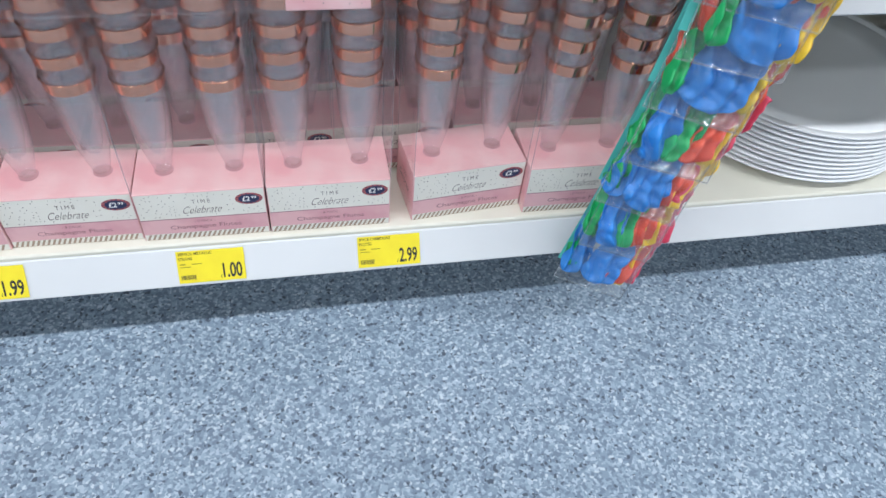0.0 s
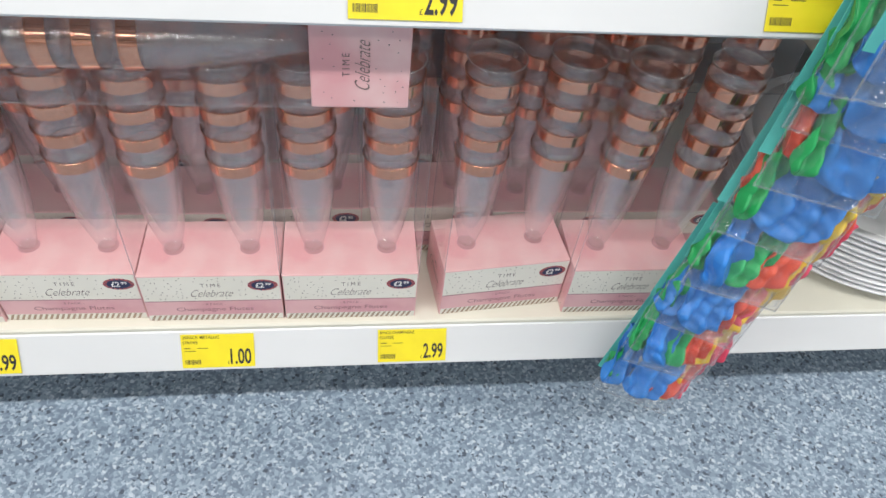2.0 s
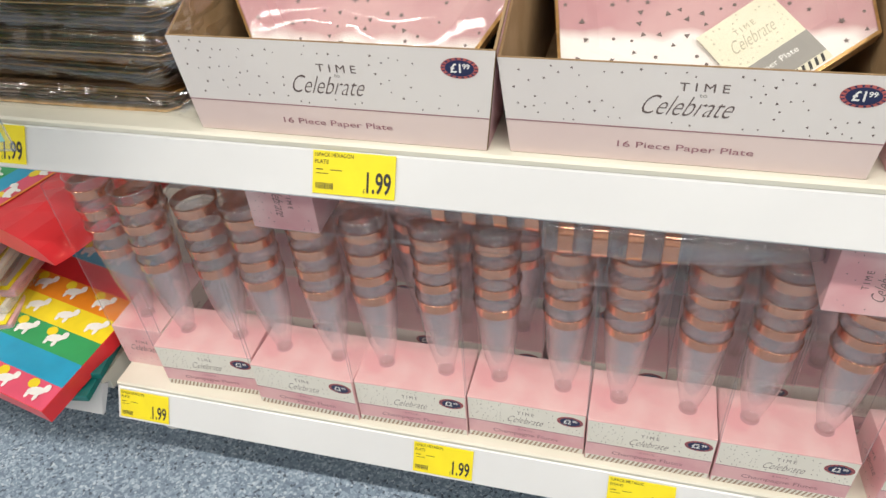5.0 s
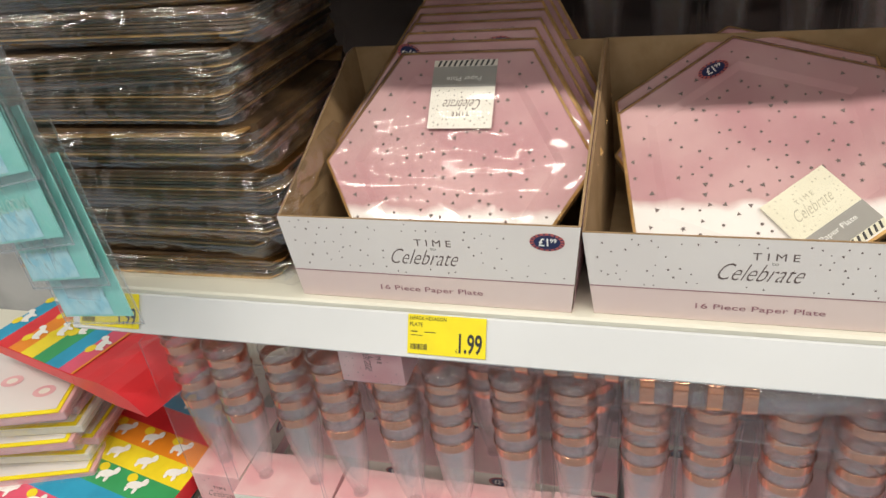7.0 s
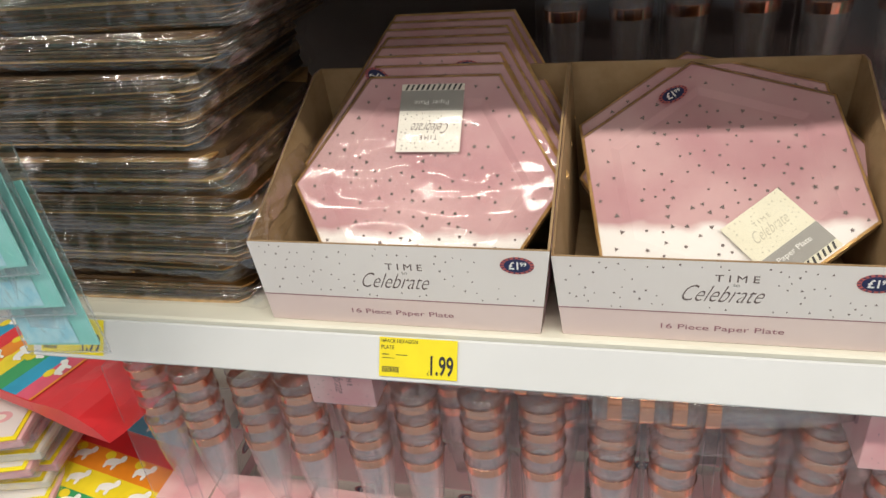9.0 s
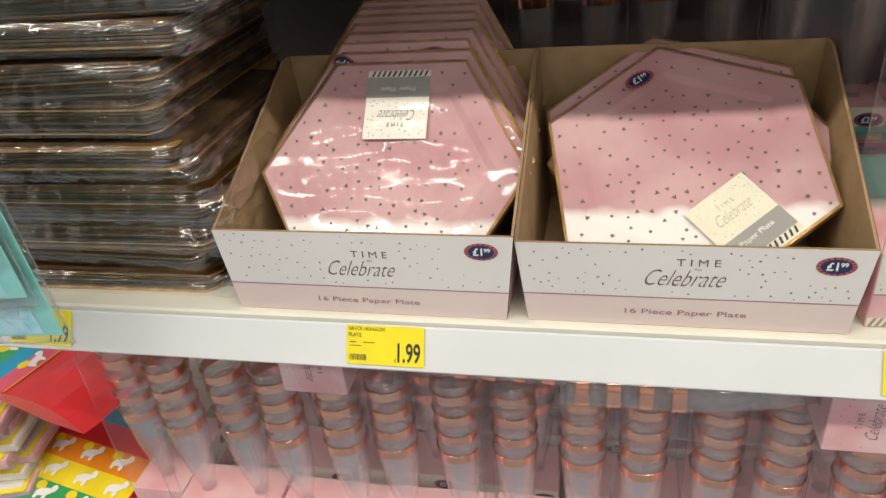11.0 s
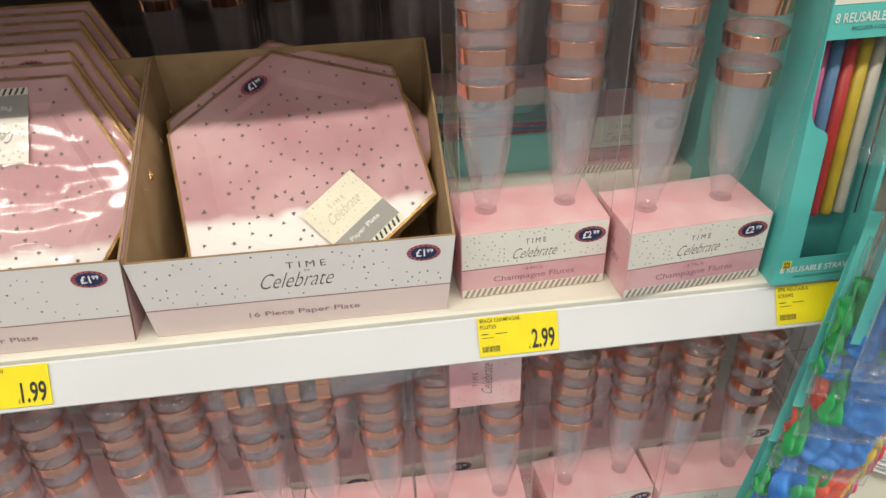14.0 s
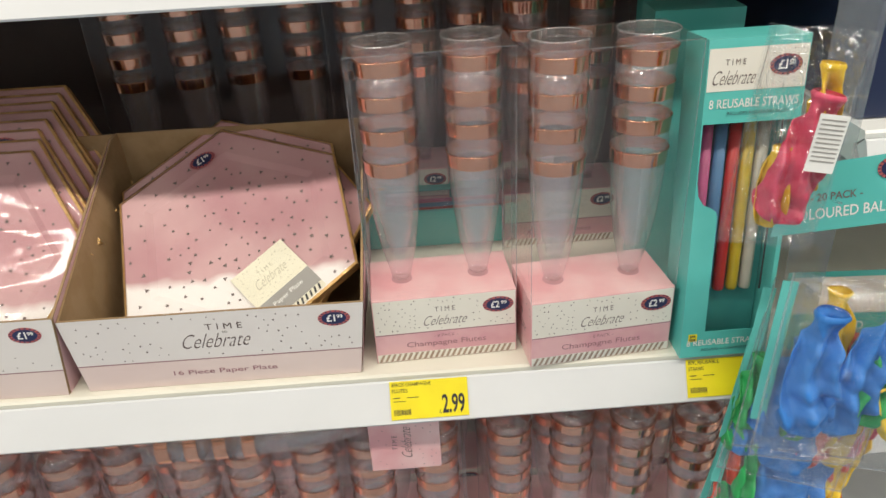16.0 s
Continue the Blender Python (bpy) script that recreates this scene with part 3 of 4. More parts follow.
def plate_tray(x, y, turn, tf):
    """Tray with sides that spread a little towards the top, low front and high back."""
    rng = random.Random(int(x * -1000))
    t = thing("display_tray", pose(x, y, 0.582, 0, 0, turn), "open cardboard display tray with white confetti print on the shelf", "display tray", "plate trays")
    lo, hi, thin = 0.1245, 0.1335, 0.0022

    def half(z, top):
        return lo + (hi - lo) * z / top

    def upright(y0, y1, top):
        bm = prism([(-lo, 0.0), (lo, 0.0), (hi, top), (-hi, top)], 0, y1 - y0)
        bmesh.ops.transform(bm, verts=bm.verts, matrix=pose(0, y1, 0, 90, 0, 0))
        return bm

    part("bottom_panel", box(-lo + thin, lo - thin, thin, TD - thin, 0, 0.002), KRAFT, t)
    f = part("front_panel", upright(0, thin, tf), KRAFT, t)
    part("back_panel", upright(TD - thin, TD, TB), KRAFT, t)
    for s in (-1, 1):
        sp = bmesh.new()
        prof = [(thin, 0.0, tf), (TD - thin, 0.0, TB), (TD - thin, TB, TB), (TD - 0.02, TB, TB), (0.012, tf + 0.004, tf + 0.004), (thin, tf, tf)]
        out = [sp.verts.new((s * half(z, top), yy, z)) for yy, z, top in prof]
        inn = [sp.verts.new((s * (half(z, top) - thin), yy, z)) for yy, z, top in prof]
        sp.faces.new(out)
        sp.faces.new(inn[::-1])
        for q in range(6):
            sp.faces.new((out[q], inn[q], inn[(q + 1) % 6], out[(q + 1) % 6]))
        bmesh.ops.recalc_face_normals(sp, faces=sp.faces[:])
        side = part("side_panel", sp, KRAFT, t)
        skin = bmesh.new()
        skin.faces.new([skin.verts.new((s * (half(z, top) + 0.0006), yy, z)) for yy, z, top in prof])
        part("side_print", skin, TRAY_SIDE, side, "pink printed outside")
    split = 0.0285
    part("front_print", flat([[(-half(split, tf), split), (half(split, tf), split), (hi, tf), (-hi, tf)]]), TRAY_WHITE, f, "white confetti print", front(0, 0, -0.0006))
    part("lower_print", flat([[(-lo, 0.0005), (lo, 0.0005), (half(split, tf), split), (-half(split, tf), split)]]), TRAY_PINK, f, "pale pink printed strip", front(0, 0, -0.0006))
    part("print_line", flat([rect(-half(split, tf), half(split, tf), split - 0.0004, split + 0.0005)]), PINK_INK, f, m=front(0, 0, -0.0009))
    part("confetti_print", flat(confetti(rng, -lo + 0.002, lo - 0.002, split + 0.003, tf - 0.003, 64, 0.0012, lambda a, b: not (-0.036 < a < 0.036 and 0.036 < b < 0.07) and not (a > 0.078 and b > 0.048))), GREY_INK, f, m=front(0, 0, -0.0009))
    part("range_name", text_mesh("T I M E", 0.0325, 0.0062, GREY_INK), None, f, m=front(0.009, 0.0595, -0.0009))
    part("range_name", text_mesh("to", 0.005, 0.0025, CARD_GREY), None, f, m=front(0.009, 0.0553, -0.0009))
    part("range_name", text_mesh("Celebrate", 0.061, 0.0152, GREY_INK, 0.62, -0.012), None, f, m=front(0.0, 0.0405, -0.0009))
    part("product_name", text_mesh("16 Piece Paper Plate", 0.094, 0.0066, PINK_INK, 0, 0.004), None, f, m=front(0.002, 0.0105, -0.0009))
    badge(f, "1", "99", front(hi - 0.027, tf - 0.0145, -0.0009), 0.0285, 0.0165)
    return t


plate_tray(-0.5185, -0.017, -0.5, 0.083)
plate_tray(-0.251, -0.0165, -0.3, 0.0775)
R_PLATE = 0.129


def hexagon(r, turn=0.0):
    return [(r * math.cos(turn + k * math.pi / 3), r * math.sin(turn + k * math.pi / 3)) for k in range(6)]


def plate_pack(m, seed, spin, card, dots=True, face_turn=0.0, faint=False):
    """A shrink-wrapped stack of hexagon paper plates: gold-edged sides, sunk printed face, film, card insert."""
    rng = random.Random(seed)
    p = thing("paper_plate_pack", m, "shrink-wrapped pack of pink hexagon paper plates with gold edges", "plate pack", "hexagon plate packs")
    bm = bmesh.new()
    for k in range(6):
        z, r = -0.0125 + 0.002 * k, R_PLATE - rng.uniform(0, 0.0008)
        loops = [[bm.verts.new((x, y, zz)) for x, y in hexagon(rr, spin)] for rr, zz in ((r, z), (r, z + 0.0014), (0.11, z + 0.0014), (0.11, z))]
        for a, b in zip(loops, loops[1:] + loops[:1]):
            for q in range(6):
                bm.faces.new((a[q], a[(q + 1) % 6], b[(q + 1) % 6], b[q]))
    part("stacked_edges", bm, GOLD, p, "stacked gold paper edges")
    bm = bmesh.new()
    loops = [[bm.verts.new((x, y, z)) for x, y in hexagon(r, spin)] for r, z in ((R_PLATE, 0.0), (R_PLATE - 0.003, 0.0008), (0.101, -0.0005), (0.093, -0.0032))]
    for a, b in zip(loops, loops[1:]):
        for k in range(6):
            bm.faces.new((a[k], a[(k + 1) % 6], b[(k + 1) % 6], b[k]))
    bm.faces.new(loops[-1])
    bmesh.ops.rotate(bm, verts=bm.verts, matrix=Matrix.Rotation(-face_turn, 3, "Z"))
    gb = bmesh.new()
    ra, rb = [[gb.verts.new((x, y, z)) for x, y in hexagon(r, spin)] for r, z in ((R_PLATE + 0.0006, 0.0004), (R_PLATE - 0.0022, 0.0016))]
    rc = [gb.verts.new((x, y, -0.004)) for x, y in hexagon(R_PLATE + 0.0007, spin)]
    for q in range(6):
        gb.faces.new((ra[q], ra[(q + 1) % 6], rb[(q + 1) % 6], rb[q]))
        gb.faces.new((rc[q], rc[(q + 1) % 6], ra[(q + 1) % 6], ra[q]))
    part("gold_rim", gb, GOLD, p, "gold foil rim")
    f = part("plate", bm, PLATE_FACE, p, "pink and white printed plate face", pose(0, 0, 0, 0, 0, math.degrees(face_turn)))

    def inside(x, y, r):
        return all(abs(x * math.cos(spin + math.pi / 6 + k * math.pi / 3) + y * math.sin(spin + math.pi / 6 + k * math.pi / 3)) < r for k in range(3))

    if dots:
        part("confetti_print", flat(confetti(rng, -0.09, 0.09, -0.09, 0.09, 92, 0.0026, lambda x, y: inside(x, y, 0.076))), GREY_INK, p, "scattered grey star confetti", pose(0, 0, -0.0028))
        rim = confetti(rng, -0.12, 0.12, -0.12, 0.12, 56, 0.0026, lambda x, y: inside(x, y, 0.105) and not inside(x, y, 0.088))
        part("confetti_print", flat(rim), GREY_INK, p, m=pose(0, 0, 0.0006))
    # taut film with long shallow ripples, drawn over the rim
    film = bmesh.new()
    cells, rows = 54, []
    steps = [0.035 * k for k in range(1, 28)] + [0.97, 1.0, 1.012]
    corners = hexagon(R_PLATE + 0.001, spin)
    for n, f_out in enumerate(steps):
        line = []
        for q in range(6):
            (ax, ay), (bx, by) = corners[q], corners[(q + 1) % 6]
            for i in range(cells // 3):
                w = i / (cells // 3)
                x, y = (ax + (bx - ax) * w) * min(f_out, 1.0), (ay + (by - ay) * w) * min(f_out, 1.0)
                ripple = noise.noise(Vector((x * 13 + seed, y * 55, seed * 1.7))) * 0.0019 + noise.noise(Vector((x * 30, y * 110 + seed, 3.0))) * 0.0007
                z = 0.0024 + ripple * (1 - f_out ** 4) if n < len(steps) - 2 else (0.0016 if n == len(steps) - 2 else -0.013)
                line.append(film.verts.new((x, y, z)))
        rows.append(line)
    centre, around = film.verts.new((0, 0, 0.0024)), len(rows[0])
    for q in range(around):
        film.faces.new((centre, rows[0][q], rows[0][(q + 1) % around]))
        for a, b in zip(rows, rows[1:]):
            film.faces.new((a[q], b[q], b[(q + 1) % around], a[(q + 1) % around]))
    part("shrink_wrap", film, SHRINK, p, "glossy clear shrink film", smooth=True)
    if card:
        cx, cy, turn = card
        # With faint set, the film's glare is painted into the lettering colour.
        g = part("insert_card", box(-0.031, 0.031, -0.035, 0.035, -0.0004, 0.0), PALE_CARD if faint else CREAM, p, "white and grey printed insert card", pose(cx, cy, 0.0009, 0, 0, turn))
        part("grey_band", flat([rect(-0.031, 0.031, -0.028, -0.007)]), CARD_GREY, g, m=pose(0, 0, 0.0003))
        part("stripes", flat([[(x, -0.0345), (x + 0.0022, -0.0345), (x + 0.0046, -0.0285), (x + 0.0024, -0.0285)] for x in (-0.029 + 0.0052 * k for k in range(11))]), INK, g, m=pose(0, 0, 0.0003))
        part("confetti_print", flat(confetti(rng, -0.028, 0.028, -0.004, 0.033, 34, 0.001, lambda x, y: not (abs(x) < 0.022 and 0.004 < y < 0.024))), (GLARE_INK if faint else GREY_INK), g, m=pose(0, 0, 0.0003))
        part("range_name", text_mesh("T I M E", 0.017, 0.0042, (GLARE_INK if faint else GREY_INK)), None, g, m=pose(0, 0.0185, 0.0004))
        part("range_name", text_mesh("Celebrate", 0.036, 0.0105, (GLARE_INK if faint else GREY_INK), 0.58, -0.012), None, g, m=pose(0, 0.006, 0.0004))
        part("product_name", text_mesh("Paper Plate", 0.034, 0.006, PAPER), None, g, m=pose(0, -0.019, 0.0004))
    return p


# pile leaning back in the first tray
for k in range(7, -1, -1):
    lean = 45 + 2.4 * k
    c, s = math.cos(radians(lean)), math.sin(radians(lean))
    yb, zb, up = -0.007 + 0.0222 * k, 0.5905 + 0.0125 * c, 0.1117
    p = plate_pack(pose(-0.509 + 0.003 * math.sin(k * 2.1), yb + up * c, zb + up * s, lean, 0, 0.5 * math.sin(k)), 20 + k, 0.0, (0.0, 0.068, 180) if k == 0 else None, dots=k < 4)
    if k == 1:
        badge(p, "1", "99", pose(-0.062, 0.1, 0.0024, 0, 0, 150))
    if k == 2:
        badge(p, "1", "99", pose(0.03, 0.096, 0.0024, 0, 0, 4))
# second tray: three packs at odd angles
plate_pack(pose(-0.24, 0.128, 0.672, 33, -4, 0), 41, math.radians(1), None, True)
plate_pack(pose(-0.25, 0.1165, 0.6825, 33.8, -3, 0), 43, math.radians(38), None, True)
second = plate_pack(pose(-0.2465, 0.0945, 0.6785, 33.8, -3, 0), 45, math.radians(38), (0.043, -0.06, 39), True, faint=True)
badge(second, "1", "99", pose(-0.036, 0.09, 0.003, 0, 0, 30))

# ---- gold foil packets stacked on the upper shelf ----
def crinkle(q, fine=1.0):
    """Sharp folded creases of thin film, about -1 to 1."""
    return (0.45 - 1.6 * abs(noise.noise(q))) + fine * 0.6 * (0.3 - abs(noise.noise(q * 2.6)))


def gold_stack():
    """Cellophane packets of foil-edged plates in a neat pile: base height, sheets, front corner, set back, turn."""
    rng = random.Random(8)
    rows = [(0.5835, 5, -0.668, 0.004, 1.0), (0.6075, 4, -0.697, 0.014, -1.5), (0.6335, 6, -0.662, 0.0, 0.6), (0.663, 9, -0.655, 0.0, 0.2),
            (0.706, 8, -0.668, 0.002, 0.8), (0.745, 7, -0.69, 0.008, -1.0), (0.779, 7, -0.682, 0.012, 1.5), (0.813, 6, -0.65, 0.016, -0.6), (0.843, 8, -0.632, 0.03, 1.2)]
    for n, (z, sheets, x1, y0, turn) in enumerate(rows):
        pitch = 0.0046
        g = thing("foil_plate_packet", pose(x1, y0, z, 0, rng.uniform(-0.3, 0.5), turn), "cellophane packet of gold foil card plates in a tall pile", "foil packet", "gold foil packets")
        heights, h = [], 0.0
        for k in range(sheets):
            heights.append(h)
            h += rng.choice((0.0032, 0.0036, 0.0042, 0.0058)) if k < sheets - 1 else pitch
        for k in range(sheets):
            a, b, c = rng.uniform(-0.014, 0.003), rng.uniform(-0.002, 0.003), 0.009
            edge = [(-0.31 + a + (0.31 - c) * i / 7, b) for i in range(8)] + [(a, c + b), (0.01 + a, 0.22), (-0.02, 0.27), (-0.31, 0.27)]
            bm = prism(edge, heights[k], heights[k] + rng.choice((0.001, 0.0014, 0.002)))
            for v in bm.verts:
                v.co.z += noise.noise(Vector((v.co.x * 7, v.co.y * 6, n * 3.7 + k * 0.04))) * 0.0022
            part("foil_sheet", bm, (GOLD, BROWN, BRONZE, BROWN, BRONZE)[(k * 3 + n) % 5], g)
        # Dark core added so the gaps between the sheets look shaded.
        core = prism([(-0.305, 0.006), (-0.026, 0.006), (-0.008, 0.026), (0.0, 0.21), (-0.3, 0.26)], 0.0004, h - 0.0014)
        part("gap_shade_core", core, BROWN, g)
        if n == 1:
            part("sloped_rim", extrude_x([(-0.004, h - 0.006), (-0.0025, h - 0.005), (0.012, h + 0.0085), (0.012, h + 0.0065)], -0.3, -0.022), AMBER, g, "amber foil plate rim")
        film, grid = bmesh.new(), []
        cols, lines, bend = 130, 11, 0.7
        for j in range(lines):
            line = []
            for i in range(cols):
                u, v = i / (cols - 1), j / (lines - 1)
                x, y = (-0.31 + 0.316 * u / bend, -0.003) if u < bend else (0.007, -0.003 + (u - bend) / (1 - bend) * 0.24)
                q = Vector((x * 34, y * 30 + n * 7.3, (z + v * h) * 60))
                near = max(0.0, 1 - abs(u - bend) / 0.16)
                d = crinkle(q * 1.1, 1.2) * (0.0036 + 0.007 * near * near)
                bulge = 0.0105 * math.sin(math.pi * (0.12 + 0.88 * v)) * (0.75 + 0.5 * noise.noise(Vector((x * 9, y * 9, n * 2.3))))
                line.append(film.verts.new((x + (d + bulge if u >= bend else 0) + 0.004 * near, y - (d + bulge if u < bend else 0) - 0.003 * near, -0.0005 + v * (h + 0.0035) + 0.35 * d)))
            grid.append(line)
        for a, b in zip(grid, grid[1:]):
            for i in range(cols - 1):
                film.faces.new((a[i], a[i + 1], b[i + 1], b[i]))
        part("cellophane", film, FILM, g, "crinkled clear cellophane", smooth=True)


gold_stack()


# ---- reusable straws ----
SW, SD, SH = 0.08, 0.045, 0.285


def straw_box(m, label="teal window box of eight coloured reusable straws"):
    s = thing("straw_box", m, label, "straw box", "straw boxes")
    w = SW / 2
    part("back_card", box(-w, w, SD - 0.002, SD, 0, SH), TEAL, s)
    for sx in (-1, 1):
        a, b = sorted((sx * w, sx * (w - 0.0015)))
        part("side_card", extrude_x([(0.0, 0.0), (SD - 0.002, 0), (SD - 0.002, SH), (0, SH)], a, b), TEAL, s)
    part("floor_card", box(-w + 0.0015, w - 0.0015, 0, SD - 0.002, 0, 0.002), TEAL_SHADED, s)
    part("top_card", box(-w + 0.0015, w - 0.0015, 0, SD - 0.002, SH - 0.002, SH), TEAL, s)
    # front card with a window that steps at its left edge
    y = -0.0012
    low = part("front_card", box(-w, w, y, 0, 0, 0.026), TEAL, s)
    side = [(-w, 0.026), (-w + 0.021, 0.026), (-w + 0.021, 0.138), (-w + 0.0195, 0.143), (-w + 0.016, 0.146), (-w + 0.008, 0.15), (-w + 0.003, 0.158), (-w + 0.001, 0.17), (-w + 0.001, 0.219), (-w, 0.219)]
    bm = prism(side, 0, 0.0012)
    bmesh.ops.transform(bm, verts=bm.verts, matrix=pose(0, 0, 0, 90, 0, 0))
    part("front_edge", bm, TEAL, s)
    part("front_edge", box(w - 0.004, w, y, 0, 0.026, 0.219), TEAL, s)
    head = part("header_card", box(-w, w, y, 0, 0.219, SH), TEAL, s)
    part("header_print", flat([rect(-w + 0.0008, w - 0.0008, 0.245, 0.278)]), CREAM, head, "white confetti print", front(0, 0, y - 0.0004))
    rng = random.Random(4)
    part("confetti_print", flat(confetti(rng, -w + 0.003, w - 0.003, 0.247, 0.276, 24, 0.0009, lambda a, b: not (-0.045 < a < 0.008))), GREY_INK, head, m=front(0, 0, y - 0.0007))
    part("range_name", text_mesh("T I M E", 0.016, 0.0045, GREY_INK), None, head, m=front(-0.018, 0.265, y - 0.0007))
    part("range_name", text_mesh("Celebrate", 0.034, 0.011, GREY_INK, 0.58, -0.012), None, head, m=front(-0.018, 0.25, y - 0.0007))
    badge(head, "1", "50", front(0.022, 0.263, y - 0.0007), 0.026, 0.0165)
    part("product_name", text_mesh("8 REUSABLE STRAWS", 0.072, 0.0072, PAPER, 0, 0.01), None, head, m=front(0, 0.2315, y - 0.0007))
    part("small_print", text_mesh("INCLUDES A CLEANING BRUSH", 0.05, 0.003, INK), None, head, m=front(0.004, 0.2255, y - 0.0007))
    part("product_name", text_mesh("8 REUSABLE STRAWS", 0.07, 0.006, PAPER, 0, 0.01), None, low, m=front(0, 0.0125, y - 0.0007))
    part("small_print", text_mesh("INCLUDES A CLEANING BRUSH", 0.05, 0.0026, INK), None, low, m=front(0.004, 0.0065, y - 0.0007))
    part("mark", flat([rect(-0.004, 0.004, -0.004, 0.004)]), YELLOW, low, "small yellow mark", front(-w + 0.01, 0.021, y - 0.0007))
    part("mark_text", text_mesh("BPA", 0.0055, 0.0028, INK, 0, 0.02), None, low, m=front(-w + 0.01, 0.0212, y - 0.001))
    part("mark_text", text_mesh("FREE", 0.0058, 0.0026, INK, 0, 0.02), None, low, m=front(-w + 0.01, 0.0178, y - 0.001))
    # Darker teal here paints the shade behind the straws.
    holder = part("straw_holder", box(-w + 0.004, w - 0.003, 0.026, 0.04, 0.002, 0.217), TEAL_SHADED, s, "teal inner holder in a shaded tone")
    for k, c in enumerate(("pink", "blue", "red", "yellow", "white")):
        part("straw", lathe([(0.0042, 0), (0.0052, 0.002), (0.0052, 0.165)], 14, True), STRAW[c], s, c + " plastic straw", pose(-0.0265 + 0.0122 * k, 0.0195, 0.058, 0, 0, 0), smooth=True)
    part("cleaning_brush", lathe([(0.0008, 0), (0.0008, 0.18)], 8, True), INK, s, "thin cleaning brush wire", pose(0.0325, 0.011, 0.06))
    part("window_film", flat([rect(-w + 0.006, w - 0.006, 0.028, 0.218)]), SLEEVE, s, "clear window film", front(0, 0, -0.0002))
    return s


sb = straw_box(pose(0.206, -0.03, 0.582, -4.5, 0, 1))
copy_thing(sb, pose(0.2, 0.14, 0.582, 0, 0, 177))
copy_thing(sb, pose(0.225, 0.19, 0.582, 0, 0, 4))
copy_thing(sb, pose(-0.13, 0.255, 0.6275, 90, 0, 0) @ pose(0, 0, 0, 0, 90, 0) @ pose(0, 0, 0, 0, 0, 180))


# ---- clip strip of balloon bags ----
def balloon_mesh(seed, length, width, mat):
    """A limp balloon folded flat: pleated body with a round end, narrow neck and rolled lip."""
    rng = random.Random(seed)
    bm, around, rings = bmesh.new(), 40, []
    off, bend, pleats = Vector((rng.uniform(0, 50), rng.uniform(0, 50), 0)), rng.uniform(-0.25, 0.25), rng.uniform(1.6, 2.6)
    for j in range(46):
        t = j / 45
        if t < 0.2:
            half = 0.02 + 0.48 * math.sqrt(max(0.0, 1 - (1 - t / 0.2) ** 2))
        elif t < 0.64:
            half = 0.5 - 0.06 * (t - 0.2) / 0.44
        elif t < 0.86:
            k = (t - 0.64) / 0.22
            half = 0.44 - 0.19 * k * k * (3 - 2 * k)
        elif t < 0.95:
            half = 0.25 + 0.01 * (t - 0.86) / 0.09
        else:
            half = 0.26 + 0.04 * math.sin((t - 0.95) / 0.05 * math.pi)
        roundness = min(1.0, max(0.0, (t - 0.82) / 0.14))
        thick = 0.0035 * (1 - roundness) * min(1.0, t * 12 + 0.15) + half * width * roundness
        line = []
        for i in range(around):
            a = i * math.tau / around
            x, y, z = math.cos(a) * half * width, math.sin(a) * thick, -t * length
            n1 = noise.noise(Vector((x * 16, z * 18, 9)) + off)
            wave = (x / width * pleats + 1.1 * n1 + z * 9) % 1.0
            fold = (2 * abs(wave - 0.5) - 0.5) * 0.0145
            dent = (0.25 - abs(noise.noise(Vector((x * 30, z * 44, 3)) + off))) * 0.012
            soft = (1 - roundness * 0.85) * min(1.0, t * 8 + 0.2)
            line.append(bm.verts.new((x + bend * length * (t - 0.5) ** 2 + n1 * 0.004 * soft, y + (fold + dent + n1 * 0.004) * soft, z)))
        rings.append(line)
    for a, b in zip(rings, rings[1:]):
        for i in range(around):
            bm.faces.new((a[i], a[(i + 1) % around], b[(i + 1) % around], b[i]))
    bm.faces.new(rings[0][::-1])
    return mesh_of("balloon", bm, mat, True)


def film_bag(w, h, depth, seed):
    """A clear bag with puffed middle, pinched flat edges and sharp creases."""
    bm = bmesh.new()
    n, mrows = 30, 38
    for side in (-1, 1):
        grid = []
        for j in range(mrows):
            line = []
            for i in range(n):
                u, v = i / (n - 1) * 2 - 1, j / (mrows - 1)
                puff = max(0, 1 - (u * 1.08) ** 2) ** 0.5 * max(0, 1 - (2.1 * v - 1.05) ** 2) ** 0.5
                q = Vector((u * 2.6 + seed, v * 4.2, side * 5))
                d = crinkle(q * 2.4, 1.2) * 0.0062 * (0.2 + puff)
                line.append(bm.verts.new((u * w / 2 + noise.noise(q) * 0.002, side * (depth / 2 * puff + 0.0005) + d, -v * h + noise.noise(q * 0.6) * 0.004)))
            grid.append(line)
        for a, b in zip(grid, grid[1:]):
            for i in range(n - 1):
                bm.faces.new((a[i], a[i + 1], b[i + 1], b[i]))
    return bm


def seal_edges(w, h):
    """Pale welded seams down both sides and along the bottom of a bag."""
    bm = bmesh.new()
    for x0, x1, z0, z1 in ((-w / 2, -w / 2 + 0.0018, -h, 0), (w / 2 - 0.0018, w / 2, -h, 0), (-w / 2 + 0.0018, w / 2 - 0.0018, -h, -h + 0.0018)):
        bmesh.ops.create_cube(bm, size=1, matrix=Matrix.LocRotScale(((x0 + x1) / 2, 0, (z0 + z1) / 2), None, (x1 - x0, 0.0006, z1 - z0)))
    return bm


